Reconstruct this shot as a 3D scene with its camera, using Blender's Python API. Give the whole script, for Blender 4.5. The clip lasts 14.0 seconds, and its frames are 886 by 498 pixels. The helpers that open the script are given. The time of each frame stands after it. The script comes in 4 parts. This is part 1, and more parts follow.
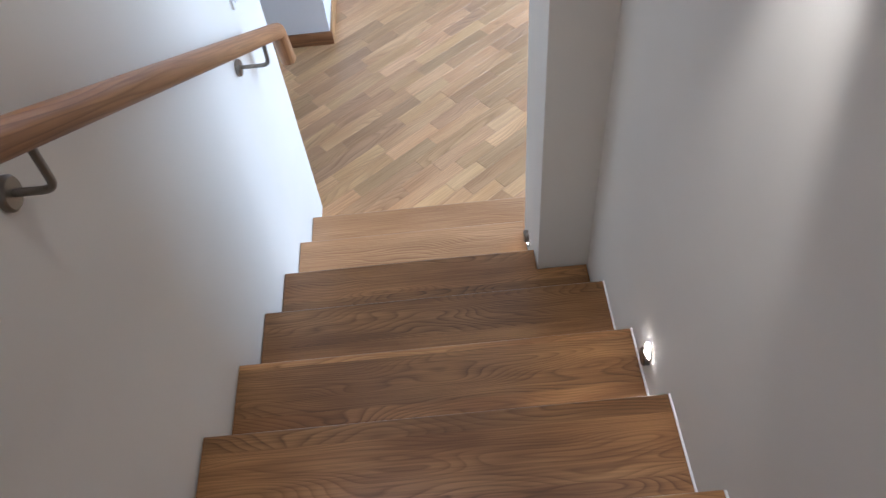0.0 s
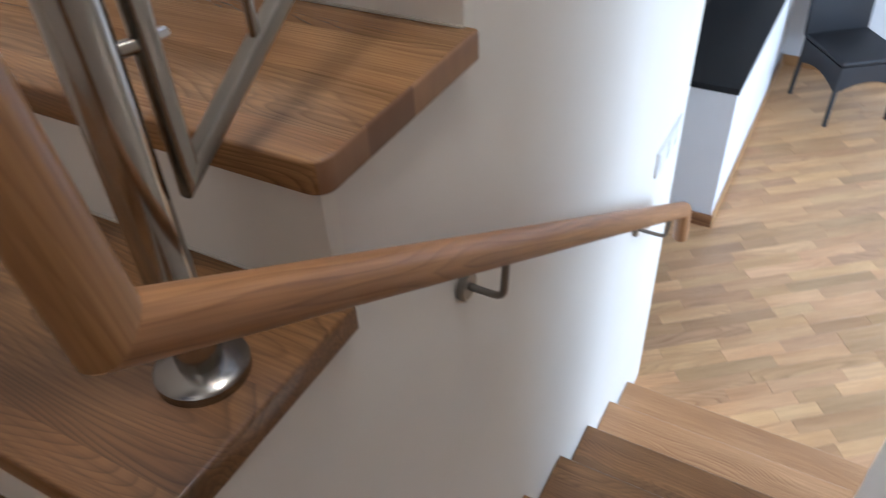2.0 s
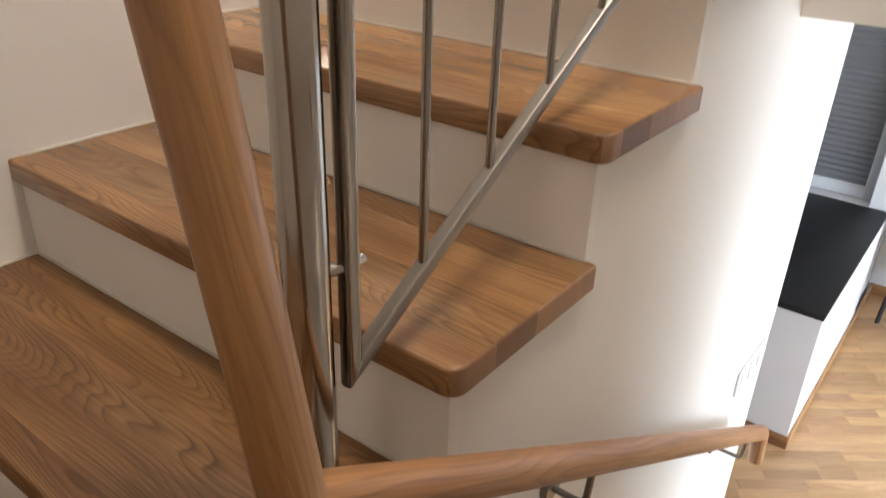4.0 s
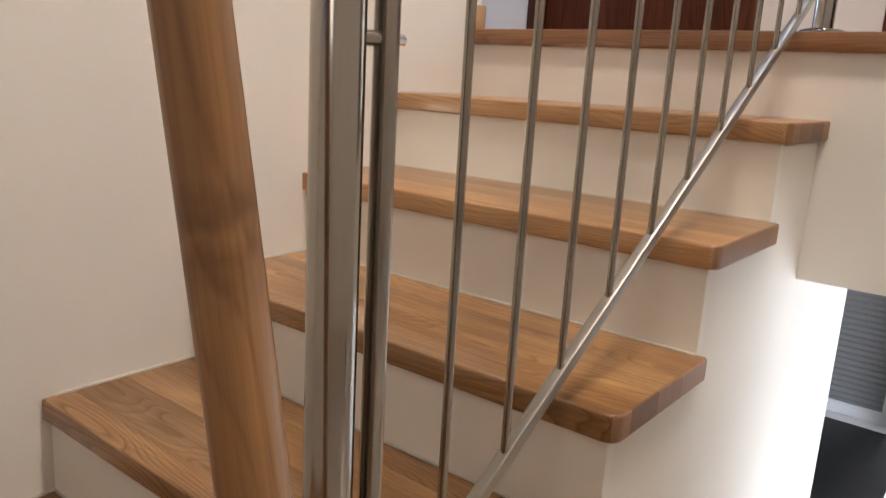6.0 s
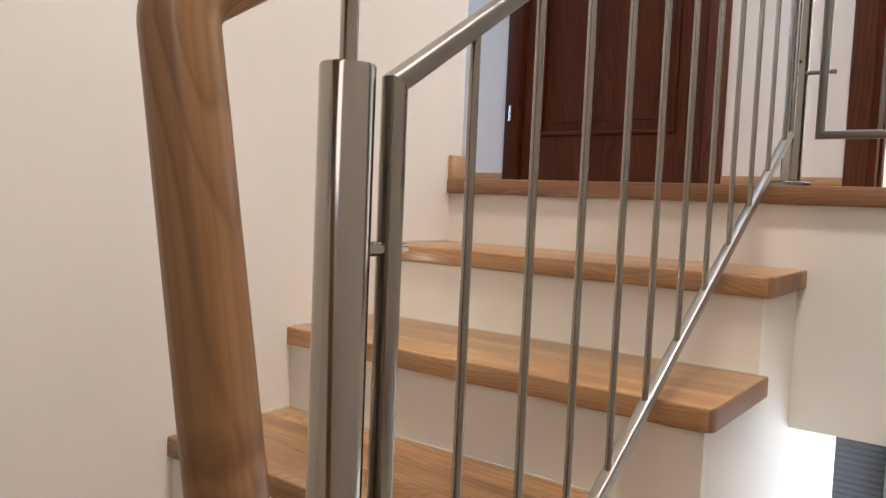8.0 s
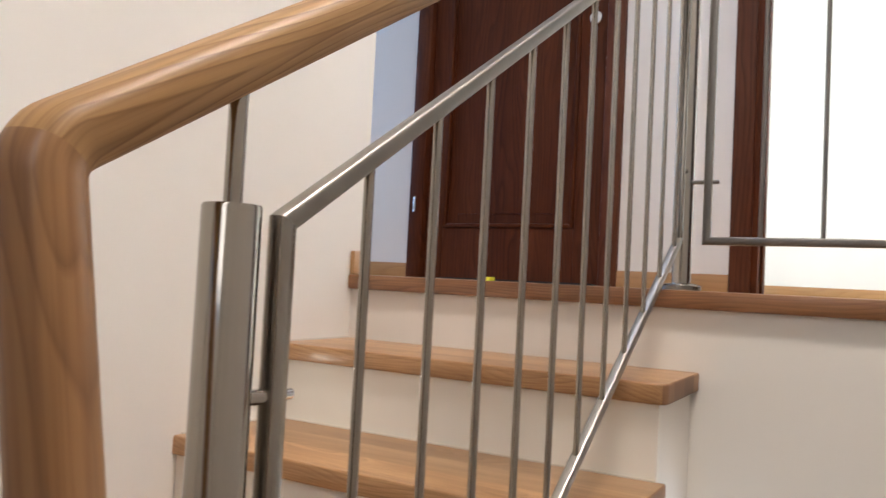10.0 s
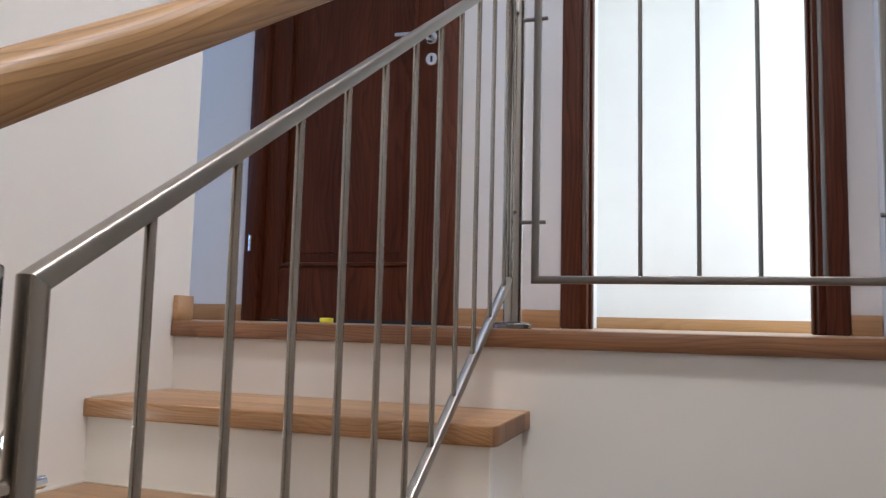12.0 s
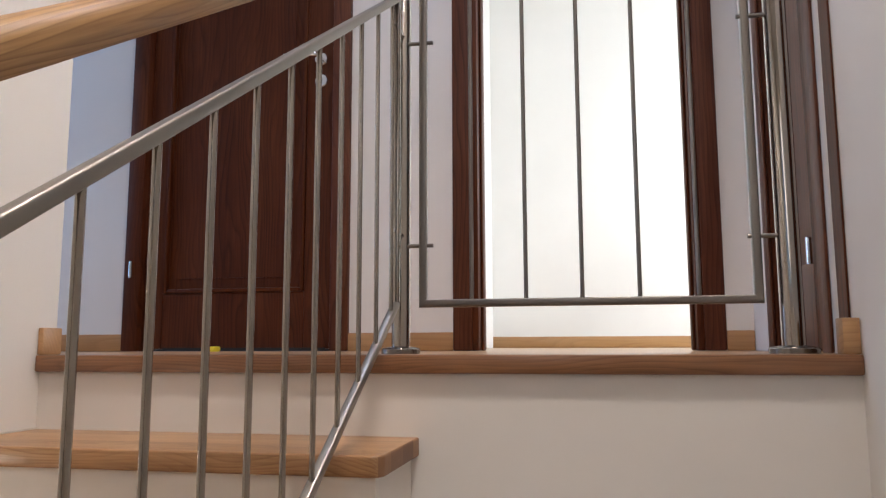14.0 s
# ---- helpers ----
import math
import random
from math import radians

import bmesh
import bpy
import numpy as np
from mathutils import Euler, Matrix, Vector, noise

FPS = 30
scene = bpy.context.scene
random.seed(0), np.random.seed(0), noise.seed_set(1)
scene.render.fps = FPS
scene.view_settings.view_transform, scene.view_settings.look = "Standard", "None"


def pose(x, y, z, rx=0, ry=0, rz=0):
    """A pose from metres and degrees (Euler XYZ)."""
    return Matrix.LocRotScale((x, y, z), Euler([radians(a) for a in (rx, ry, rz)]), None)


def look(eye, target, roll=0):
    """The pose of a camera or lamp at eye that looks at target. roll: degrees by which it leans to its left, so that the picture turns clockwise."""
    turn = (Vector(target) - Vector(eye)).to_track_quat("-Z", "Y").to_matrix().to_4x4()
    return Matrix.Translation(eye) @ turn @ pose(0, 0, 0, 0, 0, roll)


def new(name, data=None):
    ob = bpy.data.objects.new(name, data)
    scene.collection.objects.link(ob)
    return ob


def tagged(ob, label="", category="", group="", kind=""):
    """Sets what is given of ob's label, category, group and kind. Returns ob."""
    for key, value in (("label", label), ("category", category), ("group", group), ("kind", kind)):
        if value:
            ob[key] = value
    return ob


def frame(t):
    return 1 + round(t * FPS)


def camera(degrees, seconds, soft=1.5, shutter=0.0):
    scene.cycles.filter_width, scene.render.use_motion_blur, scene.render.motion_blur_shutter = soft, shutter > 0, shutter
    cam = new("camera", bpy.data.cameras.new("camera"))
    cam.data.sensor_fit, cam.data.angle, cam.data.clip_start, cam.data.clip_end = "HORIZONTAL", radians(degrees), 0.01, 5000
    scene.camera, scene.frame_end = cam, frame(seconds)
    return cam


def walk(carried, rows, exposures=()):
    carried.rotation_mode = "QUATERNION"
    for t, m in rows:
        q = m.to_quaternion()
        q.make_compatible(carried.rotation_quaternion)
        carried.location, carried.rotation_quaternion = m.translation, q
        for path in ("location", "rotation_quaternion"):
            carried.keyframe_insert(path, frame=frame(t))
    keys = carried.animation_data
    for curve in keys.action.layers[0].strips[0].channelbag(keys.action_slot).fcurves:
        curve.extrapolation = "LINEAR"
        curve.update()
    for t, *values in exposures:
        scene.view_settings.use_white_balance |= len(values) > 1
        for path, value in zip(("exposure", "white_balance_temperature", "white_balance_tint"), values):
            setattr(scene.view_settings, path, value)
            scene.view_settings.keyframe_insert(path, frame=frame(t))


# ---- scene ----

# ---------------------------------------------------------------- camera
cam = camera(60.74, 14.0, soft=1.25, shutter=0.5)

# seconds, eye, target, roll
PATH = [
    (0, (0.5282, -0.3584, 0.4450), (0.4939, 0.8652, -1.1366), -6.87),
    (0.5, (0.5122, -0.3541, 0.4709), (0.3888, 0.8745, -1.1024), -7.30),
    (1, (0.4648, -0.3623, 0.4843), (0.1621, 0.9750, -0.9717), -6.40),
    (1.5, (0.4112, -0.3853, 0.5130), (-0.1557, 0.9743, -0.8398), -5.02),
    (2, (0.3787, -0.4006, 0.5247), (-0.4115, 0.9173, -0.7555), -3.44),
    (2.5, (0.3636, -0.4170, 0.5458), (-0.5578, 0.8921, -0.6531), -3.16),
    (5, (0.3742, -0.5123, 0.6926), (-0.7613, 0.9858, 0.0098), 4.12),
    (5.5, (0.3775, -0.5115, 0.7205), (-0.7937, 1.0163, 0.1781), 3.33),
    (6, (0.3694, -0.5130, 0.7435), (-0.8424, 1.0147, 0.2987), 3.24),
    (6.5, (0.3674, -0.5181, 0.7658), (-0.8598, 1.0193, 0.4047), 2.55),
    (7, (0.3560, -0.5212, 0.7801), (-0.8779, 1.0297, 0.5113), 2.32),
    (9.5, (0.3370, -0.5032, 0.8485), (-0.7509, 1.1747, 0.8835), 2.15),
    (10, (0.3373, -0.4946, 0.8589), (-0.6695, 1.2313, 0.9463), 2.94),
    (10.5, (0.3414, -0.4720, 0.8714), (-0.5592, 1.3088, 1.0043), 3.30),
    (11, (0.3487, -0.4609, 0.8739), (-0.4485, 1.3650, 1.0479), 2.50),
    (11.5, (0.3558, -0.4539, 0.8752), (-0.3503, 1.4070, 1.0719), 1.85),
    (12, (0.3575, -0.4443, 0.8773), (-0.2918, 1.4374, 1.0718), 1.40),
    (12.5, (0.3723, -0.4347, 0.8820), (-0.2074, 1.4707, 1.0647), 0.93),
    (13, (0.3789, -0.4303, 0.8813), (-0.1295, 1.4925, 1.0919), 0.39),
    (13.5, (0.3861, -0.4187, 0.8835), (-0.0440, 1.5215, 1.1081), 0.15),
    (14, (0.3832, -0.4174, 0.8873), (-0.0143, 1.5264, 1.1394), -0.18),
]
EXPOSURES = [(0.0, -0.38, 5450, 10), (0.5, -0.15, 5450, 10), (1.5, -0.27, 5400, 9), (2.5, -0.15, 5900, 9), (5.0, 0.13, 6650, 12), (5.5, -0.05, 6600, 12), (6.0, 0.0, 6600, 12), (7.2, 0.07, 6450, 11), (9.5, 0.18, 6150, 10), (10.5, 0.02, 6150, 10), (11.0, -0.12, 5650, 9), (12.0, -0.25, 5600, 10), (12.6, -0.25, 5800, 11), (13.2, -0.27, 5950, 13), (14.0, -0.25, 6200, 14)]
walk(cam, [(t, look(eye, target, roll)) for t, eye, target, roll in PATH], EXPOSURES)

# ---------------------------------------------------------------- plan (metres)
RISE, GOING = 0.175, 0.2826          # upper flight
LRISE, LGOING = 0.1593, 0.2464        # lower flight
XL, XR = -0.884, 0.912              # side walls of the stairwell
XU = 0.8595                         # the right wall is thicker higher up
LEDGE = 0.47
FOOT = 0.010                        # nosing of the first tread
FLOOR = -1.865                      # lower floor
HALL = 0.868                 # upper floor
EDGE = 4 * GOING - 0.022            # nosing of the upper floor
FACE = EDGE + 0.017                 # face of the slab below it
SOFFIT = 0.3776
TOP = HALL + 2.5
BACK = -1.75
WALL_END = 1.71                    # end of the wall between the flights
PIL_X, PIL_Y0, PIL_Y1 = 0.7646, 0.9538, 1.231
HALL_Y = 2.098                       # far wall of the hall
LOW_Y = 4.74

# ---------------------------------------------------------------- world and lights
world = bpy.data.worlds.new("sky")
scene.world = world
world.use_nodes = True
wn = world.node_tree.nodes
sky = wn.new("ShaderNodeTexSky")
sky.sky_type, sky.sun_disc = "NISHITA", False
sky.sun_elevation, sky.sun_rotation = radians(45), radians(82)
world.node_tree.links.new(sky.outputs[0], wn["Background"].inputs[0])
wn["Background"].inputs[1].default_value = 0.12


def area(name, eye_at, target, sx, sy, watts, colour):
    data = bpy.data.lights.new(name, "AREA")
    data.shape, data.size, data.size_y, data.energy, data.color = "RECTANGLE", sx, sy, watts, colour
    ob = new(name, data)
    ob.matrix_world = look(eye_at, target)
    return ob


sun_data = bpy.data.lights.new("sun", "SUN")
sun_data.energy, sun_data.angle, sun_data.color = 2.0, radians(0.6), (1.0, 0.95, 0.88)
sun = new("sun", sun_data)
sun.matrix_world = look((6, 4.0, 6), (0, 3.2, 0))
# daylight in the windows' openings; stair, side and roof openings are added
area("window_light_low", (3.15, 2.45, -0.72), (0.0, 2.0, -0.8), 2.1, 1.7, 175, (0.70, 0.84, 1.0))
# unseen fill from behind, added to brighten risers and divider wall
area("fill_light_stair", (0.36, BACK + 0.04, 2.25), (-0.25, 0.6, -0.2), 0.6, 1.5, 7, (1.0, 0.90, 0.78))
# fill light from an unseen roof opening added over the stairwell
area("roof_fill_light", (0.74, 0.22, TOP + 0.1), (-0.20, 0.45, 0.0), 0.26, 1.1, 43, (1.0, 0.90, 0.80)).data.spread = radians(105)
area("window_light_room", (2.23, 3.3, 2.0), (0.3, 3.6, 1.7), 1.4, 1.5, 74, (0.90, 0.98, 0.97))
# added fill in an unseen side room window behind the closed door
area("fill_light_side", (2.23, 1.6, 2.0), (0.9, 1.7, 1.6), 0.5, 1.2, 26, (0.94, 0.97, 1.0))
# added overhead fill, unseen, brightens the hall wall between the doors
area("roof_fill_light_hall", (-0.275, 1.69, TOP + 0.1), (-0.2, 1.80, 0.9), 0.5, 0.5, 16, (0.60, 0.73, 1.0))
area("window_light_hall", (-3.63, 1.62, 2.0), (-1.0, 1.7, 1.7), 0.7, 1.4, 28, (0.36, 0.60, 1.0))


# unseen down-lit lamp above the lower flight, added for the right wall's light streak
spot_data = bpy.data.lights.new("wall_streak_light", "SPOT")
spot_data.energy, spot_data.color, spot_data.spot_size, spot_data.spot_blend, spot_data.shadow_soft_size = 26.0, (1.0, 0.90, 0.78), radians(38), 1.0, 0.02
spot = new("wall_streak_light", spot_data)
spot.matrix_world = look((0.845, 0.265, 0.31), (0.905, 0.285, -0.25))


# ---------------------------------------------------------------- materials
def material(name):
    m = bpy.data.materials.new(name)
    m.use_nodes = True
    return m, m.node_tree.nodes, m.node_tree.links, m.node_tree.nodes["Principled BSDF"]


def mix(n, l, fac, a, b, blend="MIX"):
    x = n.new("ShaderNodeMix")
    x.data_type, x.blend_type = "RGBA", blend
    for sock, val in ((x.inputs["Factor"], fac), (x.inputs["A"], a), (x.inputs["B"], b)):
        if hasattr(val, "links"):
            l.new(val, sock)
        elif isinstance(val, (tuple, list)):
            sock.default_value = (*val, 1)
        else:
            sock.default_value = val
    return x.outputs["Result"]


def ramp(n, l, src, stops):
    r = n.new("ShaderNodeValToRGB")
    e = r.color_ramp.elements
    while len(e) < len(stops):
        e.new(0.5)
    for k, (p, c) in enumerate(stops):
        e[k].position = p
        e[k].color = (*c, 1) if isinstance(c, tuple) else (c, c, c, 1)
    l.new(src, r.inputs[0])
    return r.outputs[0]


def plaster(name, colour, bump=0.05, rough=0.85, stain=0.06):
    """Painted plaster: roller grain, faint cloudy unevenness."""
    m, n, l, b = material(name)
    co = n.new("ShaderNodeTexCoord")
    big = n.new("ShaderNodeTexNoise")
    big.inputs["Scale"].default_value, big.inputs["Detail"].default_value = 1.7, 4
    fine = n.new("ShaderNodeTexNoise")
    fine.inputs["Scale"].default_value, fine.inputs["Detail"].default_value = 160, 3
    for t in (big, fine):
        l.new(co.outputs["Object"], t.inputs["Vector"])
    dark = tuple(c * (1 - stain) for c in colour)
    c1 = mix(n, l, ramp(n, l, big.outputs["Fac"], [(0.35, 0.0), (0.68, 1.0)]), dark, colour)
    l.new(c1, b.inputs["Base Color"])
    b.inputs["Roughness"].default_value = rough
    bp = n.new("ShaderNodeBump")
    bp.inputs["Strength"].default_value, bp.inputs["Distance"].default_value = bump, 0.002
    l.new(fine.outputs["Fac"], bp.inputs["Height"])
    l.new(bp.outputs[0], b.inputs["Normal"])
    return m


def wood(name, dark, mid, light, rough=0.35, coords="Object", lines=70.0, sway=5.0, vary=0.12, coat=0.25, line=0.5, lam=0.0, tone=0.16, gloss=0.5):
    """Varnished timber, grain along local x (or u): wavy growth lines, pores, glued strips of width lam, shade from piece to piece."""
    m, n, l, b = material(name)

    def math_(op, a, c=None):
        x = n.new("ShaderNodeMath")
        x.operation = op
        for sock, val in zip(x.inputs, (a, c)):
            if val is None:
                continue
            if hasattr(val, "links"):
                l.new(val, sock)
            else:
                sock.default_value = val
        return x.outputs[0]
    co = n.new("ShaderNodeTexCoord")
    info = n.new("ShaderNodeObjectInfo")
    off = n.new("ShaderNodeVectorMath")
    off.operation = "SCALE"
    off.inputs[0].default_value = (7.3, 3.1, 5.7)
    l.new(info.outputs["Random"], off.inputs["Scale"])
    add = n.new("ShaderNodeVectorMath")
    source = co.outputs["Object" if coords == "Upright" else coords]
    if coords == "Upright":
        s0, c0 = n.new("ShaderNodeSeparateXYZ"), n.new("ShaderNodeCombineXYZ")
        l.new(source, s0.inputs[0])
        for k_ in range(3):
            l.new(s0.outputs[(k_ + 2) % 3], c0.inputs[k_])
        source = c0.outputs[0]
    l.new(source, add.inputs[0])
    l.new(off.outputs[0], add.inputs[1])
    pos = add.outputs[0]
    strip = None
    if lam:
        sp = n.new("ShaderNodeSeparateXYZ")
        l.new(source, sp.inputs[0])
        cell = math_("FLOOR", math_("DIVIDE", math_("ADD", sp.outputs[1], math_("MULTIPLY", info.outputs["Random"], 0.3)), lam))
        wnz = n.new("ShaderNodeTexWhiteNoise")
        wnz.noise_dimensions = "2D"
        cb = n.new("ShaderNodeCombineXYZ")
        l.new(cell, cb.inputs[0])
        l.new(info.outputs["Random"], cb.inputs[1])
        l.new(cb.outputs[0], wnz.inputs["Vector"])
        strip = wnz.outputs["Value"]
        sh = n.new("ShaderNodeVectorMath")
        sh.operation = "SCALE"
        sh.inputs[0].default_value = (13.7, 1.9, 4.1)
        l.new(strip, sh.inputs["Scale"])
        ad2 = n.new("ShaderNodeVectorMath")
        l.new(pos, ad2.inputs[0])
        l.new(sh.outputs[0], ad2.inputs[1])
        pos = ad2.outputs[0]
    # growth lines
    st = n.new("ShaderNodeMapping")
    st.inputs["Scale"].default_value = (1.3, 6.5, 6.5)
    l.new(pos, st.inputs["Vector"])
    warp = n.new("ShaderNodeTexNoise")
    warp.inputs["Scale"].default_value, warp.inputs["Detail"].default_value, warp.inputs["Roughness"].default_value = 1.0, 2, 0.45
    l.new(st.outputs[0], warp.inputs["Vector"])
    sep = n.new("ShaderNodeSeparateXYZ")
    l.new(pos, sep.inputs[0])
    across = math_("ADD", sep.outputs[1], math_("MULTIPLY", sep.outputs[2], 0.7))
    ringc = math_("ADD", math_("MULTIPLY", across, lines), math_("MULTIPLY", warp.outputs["Fac"], sway * 4))
    fr = math_("FRACT", ringc)
    rings = ramp(n, l, fr, [(0.0, 0.1), (0.16, 0.55), (0.5, 0.9), (0.86, 1.0), (1.0, 0.15)])
    slow = n.new("ShaderNodeTexNoise")
    sm = n.new("ShaderNodeMapping")
    sm.inputs["Scale"].default_value = (1.6, 16.0, 16.0)
    l.new(pos, sm.inputs["Vector"])
    l.new(sm.outputs[0], slow.inputs["Vector"])
    slow.inputs["Scale"].default_value, slow.inputs["Detail"].default_value = 1.0, 3
    # how plain or how figured, zone by zone
    zone = n.new("ShaderNodeTexNoise")
    zone.inputs["Scale"].default_value = 3.2
    zm = n.new("ShaderNodeMapping")
    zm.inputs["Scale"].default_value = (0.8, 3.0, 3.0)
    l.new(pos, zm.inputs["Vector"])
    l.new(zm.outputs[0], zone.inputs["Vector"])
    # long fibres and pores
    fm = n.new("ShaderNodeMapping")
    fm.inputs["Scale"].default_value = (6.0, 260.0, 260.0)
    l.new(pos, fm.inputs["Vector"])
    fib = n.new("ShaderNodeTexNoise")
    fib.inputs["Scale"].default_value, fib.inputs["Detail"].default_value = 1.0, 5
    l.new(fm.outputs[0], fib.inputs["Vector"])
    fibres = ramp(n, l, fib.outputs["Fac"], [(0.36, 0.0), (0.60, 1.0)])
    base = mix(n, l, ramp(n, l, zone.outputs["Fac"], [(0.32, 0.0), (0.68, 1.0)]), mid, light)
    depth = math_("MULTIPLY", math_("SUBTRACT", 1.0, rings), ramp(n, l, slow.outputs["Fac"], [(0.32, 0.35), (0.66, 1.25)]))
    base = mix(n, l, math_("MULTIPLY", ramp(n, l, slow.outputs["Fac"], [(0.45, 0.0), (0.78, 0.38)]), line), base, dark)
    c1 = mix(n, l, math_("MULTIPLY", depth, line * 1.3), base, dark)
    c3 = mix(n, l, math_("MULTIPLY", math_("SUBTRACT", 1.0, fibres), line * 0.7), c1, dark)
    hsv = n.new("ShaderNodeHueSaturation")
    mr = n.new("ShaderNodeMapRange")
    mr.inputs["To Min"].default_value, mr.inputs["To Max"].default_value = 1 - vary, 1 + vary
    l.new(info.outputs["Random"], mr.inputs["Value"])
    val = mr.outputs[0]
    if strip is not None:
        val = math_("MULTIPLY", val, math_("ADD", 1 - tone, math_("MULTIPLY", strip, 2 * tone)))
    l.new(val, hsv.inputs["Value"])
    if vary > 0.2:
        wn2 = n.new("ShaderNodeTexWhiteNoise")
        wn2.noise_dimensions = "1D"
        l.new(info.outputs["Random"], wn2.inputs["W"])
        l.new(math_("ADD", 0.494, math_("MULTIPLY", wn2.outputs["Value"], 0.010)), hsv.inputs["Hue"])
    l.new(c3, hsv.inputs["Color"])
    l.new(hsv.outputs[0], b.inputs["Base Color"])
    b.inputs["Roughness"].default_value = rough
    b.inputs["Specular IOR Level"].default_value = gloss
    b.inputs["Coat Weight"].default_value, b.inputs["Coat Roughness"].default_value = coat, 0.22
    bp = n.new("ShaderNodeBump")
    bp.inputs["Strength"].default_value, bp.inputs["Distance"].default_value = 0.12, 0.0006
    l.new(fib.outputs["Fac"], bp.inputs["Height"])
    l.new(bp.outputs[0], b.inputs["Normal"])
    return m


def steel(name, colour, rough):
    """Brushed stainless steel."""
    m, n, l, b = material(name)
    co = n.new("ShaderNodeTexCoord")
    mp = n.new("ShaderNodeMapping")
    mp.inputs["Scale"].default_value = (420, 420, 25)
    l.new(co.outputs["Object"], mp.inputs["Vector"])
    t = n.new("ShaderNodeTexNoise")
    t.inputs["Scale"].default_value, t.inputs["Detail"].default_value = 1.0, 3
    l.new(mp.outputs[0], t.inputs["Vector"])
    l.new(mix(n, l, t.outputs["Fac"], tuple(c * 0.93 for c in colour), colour), b.inputs["Base Color"])
    b.inputs["Metallic"].default_value = 1.0
    r = n.new("ShaderNodeMapRange")
    r.inputs["To Min"].default_value, r.inputs["To Max"].default_value = rough - 0.03, rough + 0.04
    l.new(t.outputs["Fac"], r.inputs["Value"])
    l.new(r.outputs[0], b.inputs["Roughness"])
    return m


def plain(name, colour, rough=0.5, metal=0.0, grain=60.0, amount=0.08):
    m, n, l, b = material(name)
    co = n.new("ShaderNodeTexCoord")
    t = n.new("ShaderNodeTexNoise")
    t.inputs["Scale"].default_value, t.inputs["Detail"].default_value = grain, 4
    l.new(co.outputs["Object"], t.inputs["Vector"])
    l.new(mix(n, l, t.outputs["Fac"], tuple(c * (1 - amount) for c in colour), tuple(min(1, c * (1 + amount)) for c in colour)), b.inputs["Base Color"])
    b.inputs["Roughness"].default_value, b.inputs["Metallic"].default_value = rough, metal
    return m


def glowing(name, colour, strength):
    m, n, l, b = material(name)
    b.inputs["Base Color"].default_value = (*colour, 1)
    b.inputs["Emission Color"].default_value = (*colour, 1)
    b.inputs["Emission Strength"].default_value = strength
    return m


M_WALL = plaster("white_wall_paint", (0.77, 0.725, 0.66))
M_HALLWALL = plaster("hall_wall_paint", (0.77, 0.73, 0.69))
M_CEIL = plaster("ceiling_paint", (0.80, 0.79, 0.77))
M_RISER = plaster("riser_paint", (0.79, 0.75, 0.67), bump=0.03, rough=0.7)
M_LOWWALL = plaster("half_wall_paint", (0.78, 0.78, 0.79))
M_TREAD = wood("oak_tread", (0.095, 0.038, 0.011), (0.255, 0.120, 0.045), (0.46, 0.250, 0.102), lam=0.095, lines=120, sway=11, vary=0.14, line=0.50, tone=0.20, coat=0.35, gloss=0.5, rough=0.26)
# darker oak: part wood tone, part the low steps' shade in the colour
M_TREADD = wood("shade_dark_oak_tread", (0.062, 0.024, 0.007), (0.195, 0.088, 0.031), (0.36, 0.186, 0.071), lam=0.12, lines=105, sway=13, vary=0.20, line=0.54, tone=0.30, coat=0.06, gloss=0.45, rough=0.30)
# top two treads: paler oak with their grazing sheen in the colour
M_TREADP = wood("sheen_pale_oak_tread", (0.15, 0.066, 0.023), (0.335, 0.176, 0.075), (0.49, 0.288, 0.133), lam=0.095, lines=120, sway=11, vary=0.10, line=0.50, tone=0.24, coat=0.15, gloss=0.5, rough=0.32)
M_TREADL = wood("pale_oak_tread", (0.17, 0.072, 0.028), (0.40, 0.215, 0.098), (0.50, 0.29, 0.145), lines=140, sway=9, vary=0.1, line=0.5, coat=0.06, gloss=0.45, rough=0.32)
M_NOSE = wood("red_oak_nosing", (0.075, 0.024, 0.008), (0.225, 0.095, 0.036), (0.30, 0.14, 0.058), lines=90, sway=5, vary=0.02, line=0.45)
# rail oak darkened for the upright, whose near side lies in shade
M_RAILD = wood("shade_brown_oak_rail", (0.098, 0.038, 0.011), (0.278, 0.134, 0.049), (0.395, 0.206, 0.083), rough=0.32, coords="UV", lines=60, sway=5.5, vary=0.03, coat=0.2, line=0.42, gloss=0.45)
# same oak for the lower rail, a redder light cast put into it
M_RAILL = wood("red_brown_oak_rail", (0.120, 0.044, 0.014), (0.325, 0.150, 0.058), (0.44, 0.222, 0.092), rough=0.42, coords="UV", lines=85, sway=4.5, vary=0.03, coat=0.08, line=0.48, gloss=0.42)
M_RAIL = wood("oak_rail", (0.145, 0.060, 0.017), (0.375, 0.200, 0.075), (0.51, 0.300, 0.125), rough=0.50, coords="UV", lines=85, sway=4.5, vary=0.03, coat=0.02, line=0.46, gloss=0.36)
M_PLANK = wood("oak_parquet", (0.240, 0.115, 0.046), (0.54, 0.312, 0.144), (0.65, 0.408, 0.208), rough=0.38, lines=90, sway=5, vary=0.24, line=0.44)
# a brown knot across the upright
kn, kl = M_RAILD.node_tree.nodes, M_RAILD.node_tree.links
kb = kn["Principled BSDF"].inputs["Base Color"]
kuv, ksep = kn.new("ShaderNodeTexCoord"), kn.new("ShaderNodeSeparateXYZ")
kl.new(kuv.outputs["UV"], ksep.inputs[0])
knz = kn.new("ShaderNodeTexNoise")
knz.inputs["Scale"].default_value, knz.inputs["Detail"].default_value = 38.0, 3
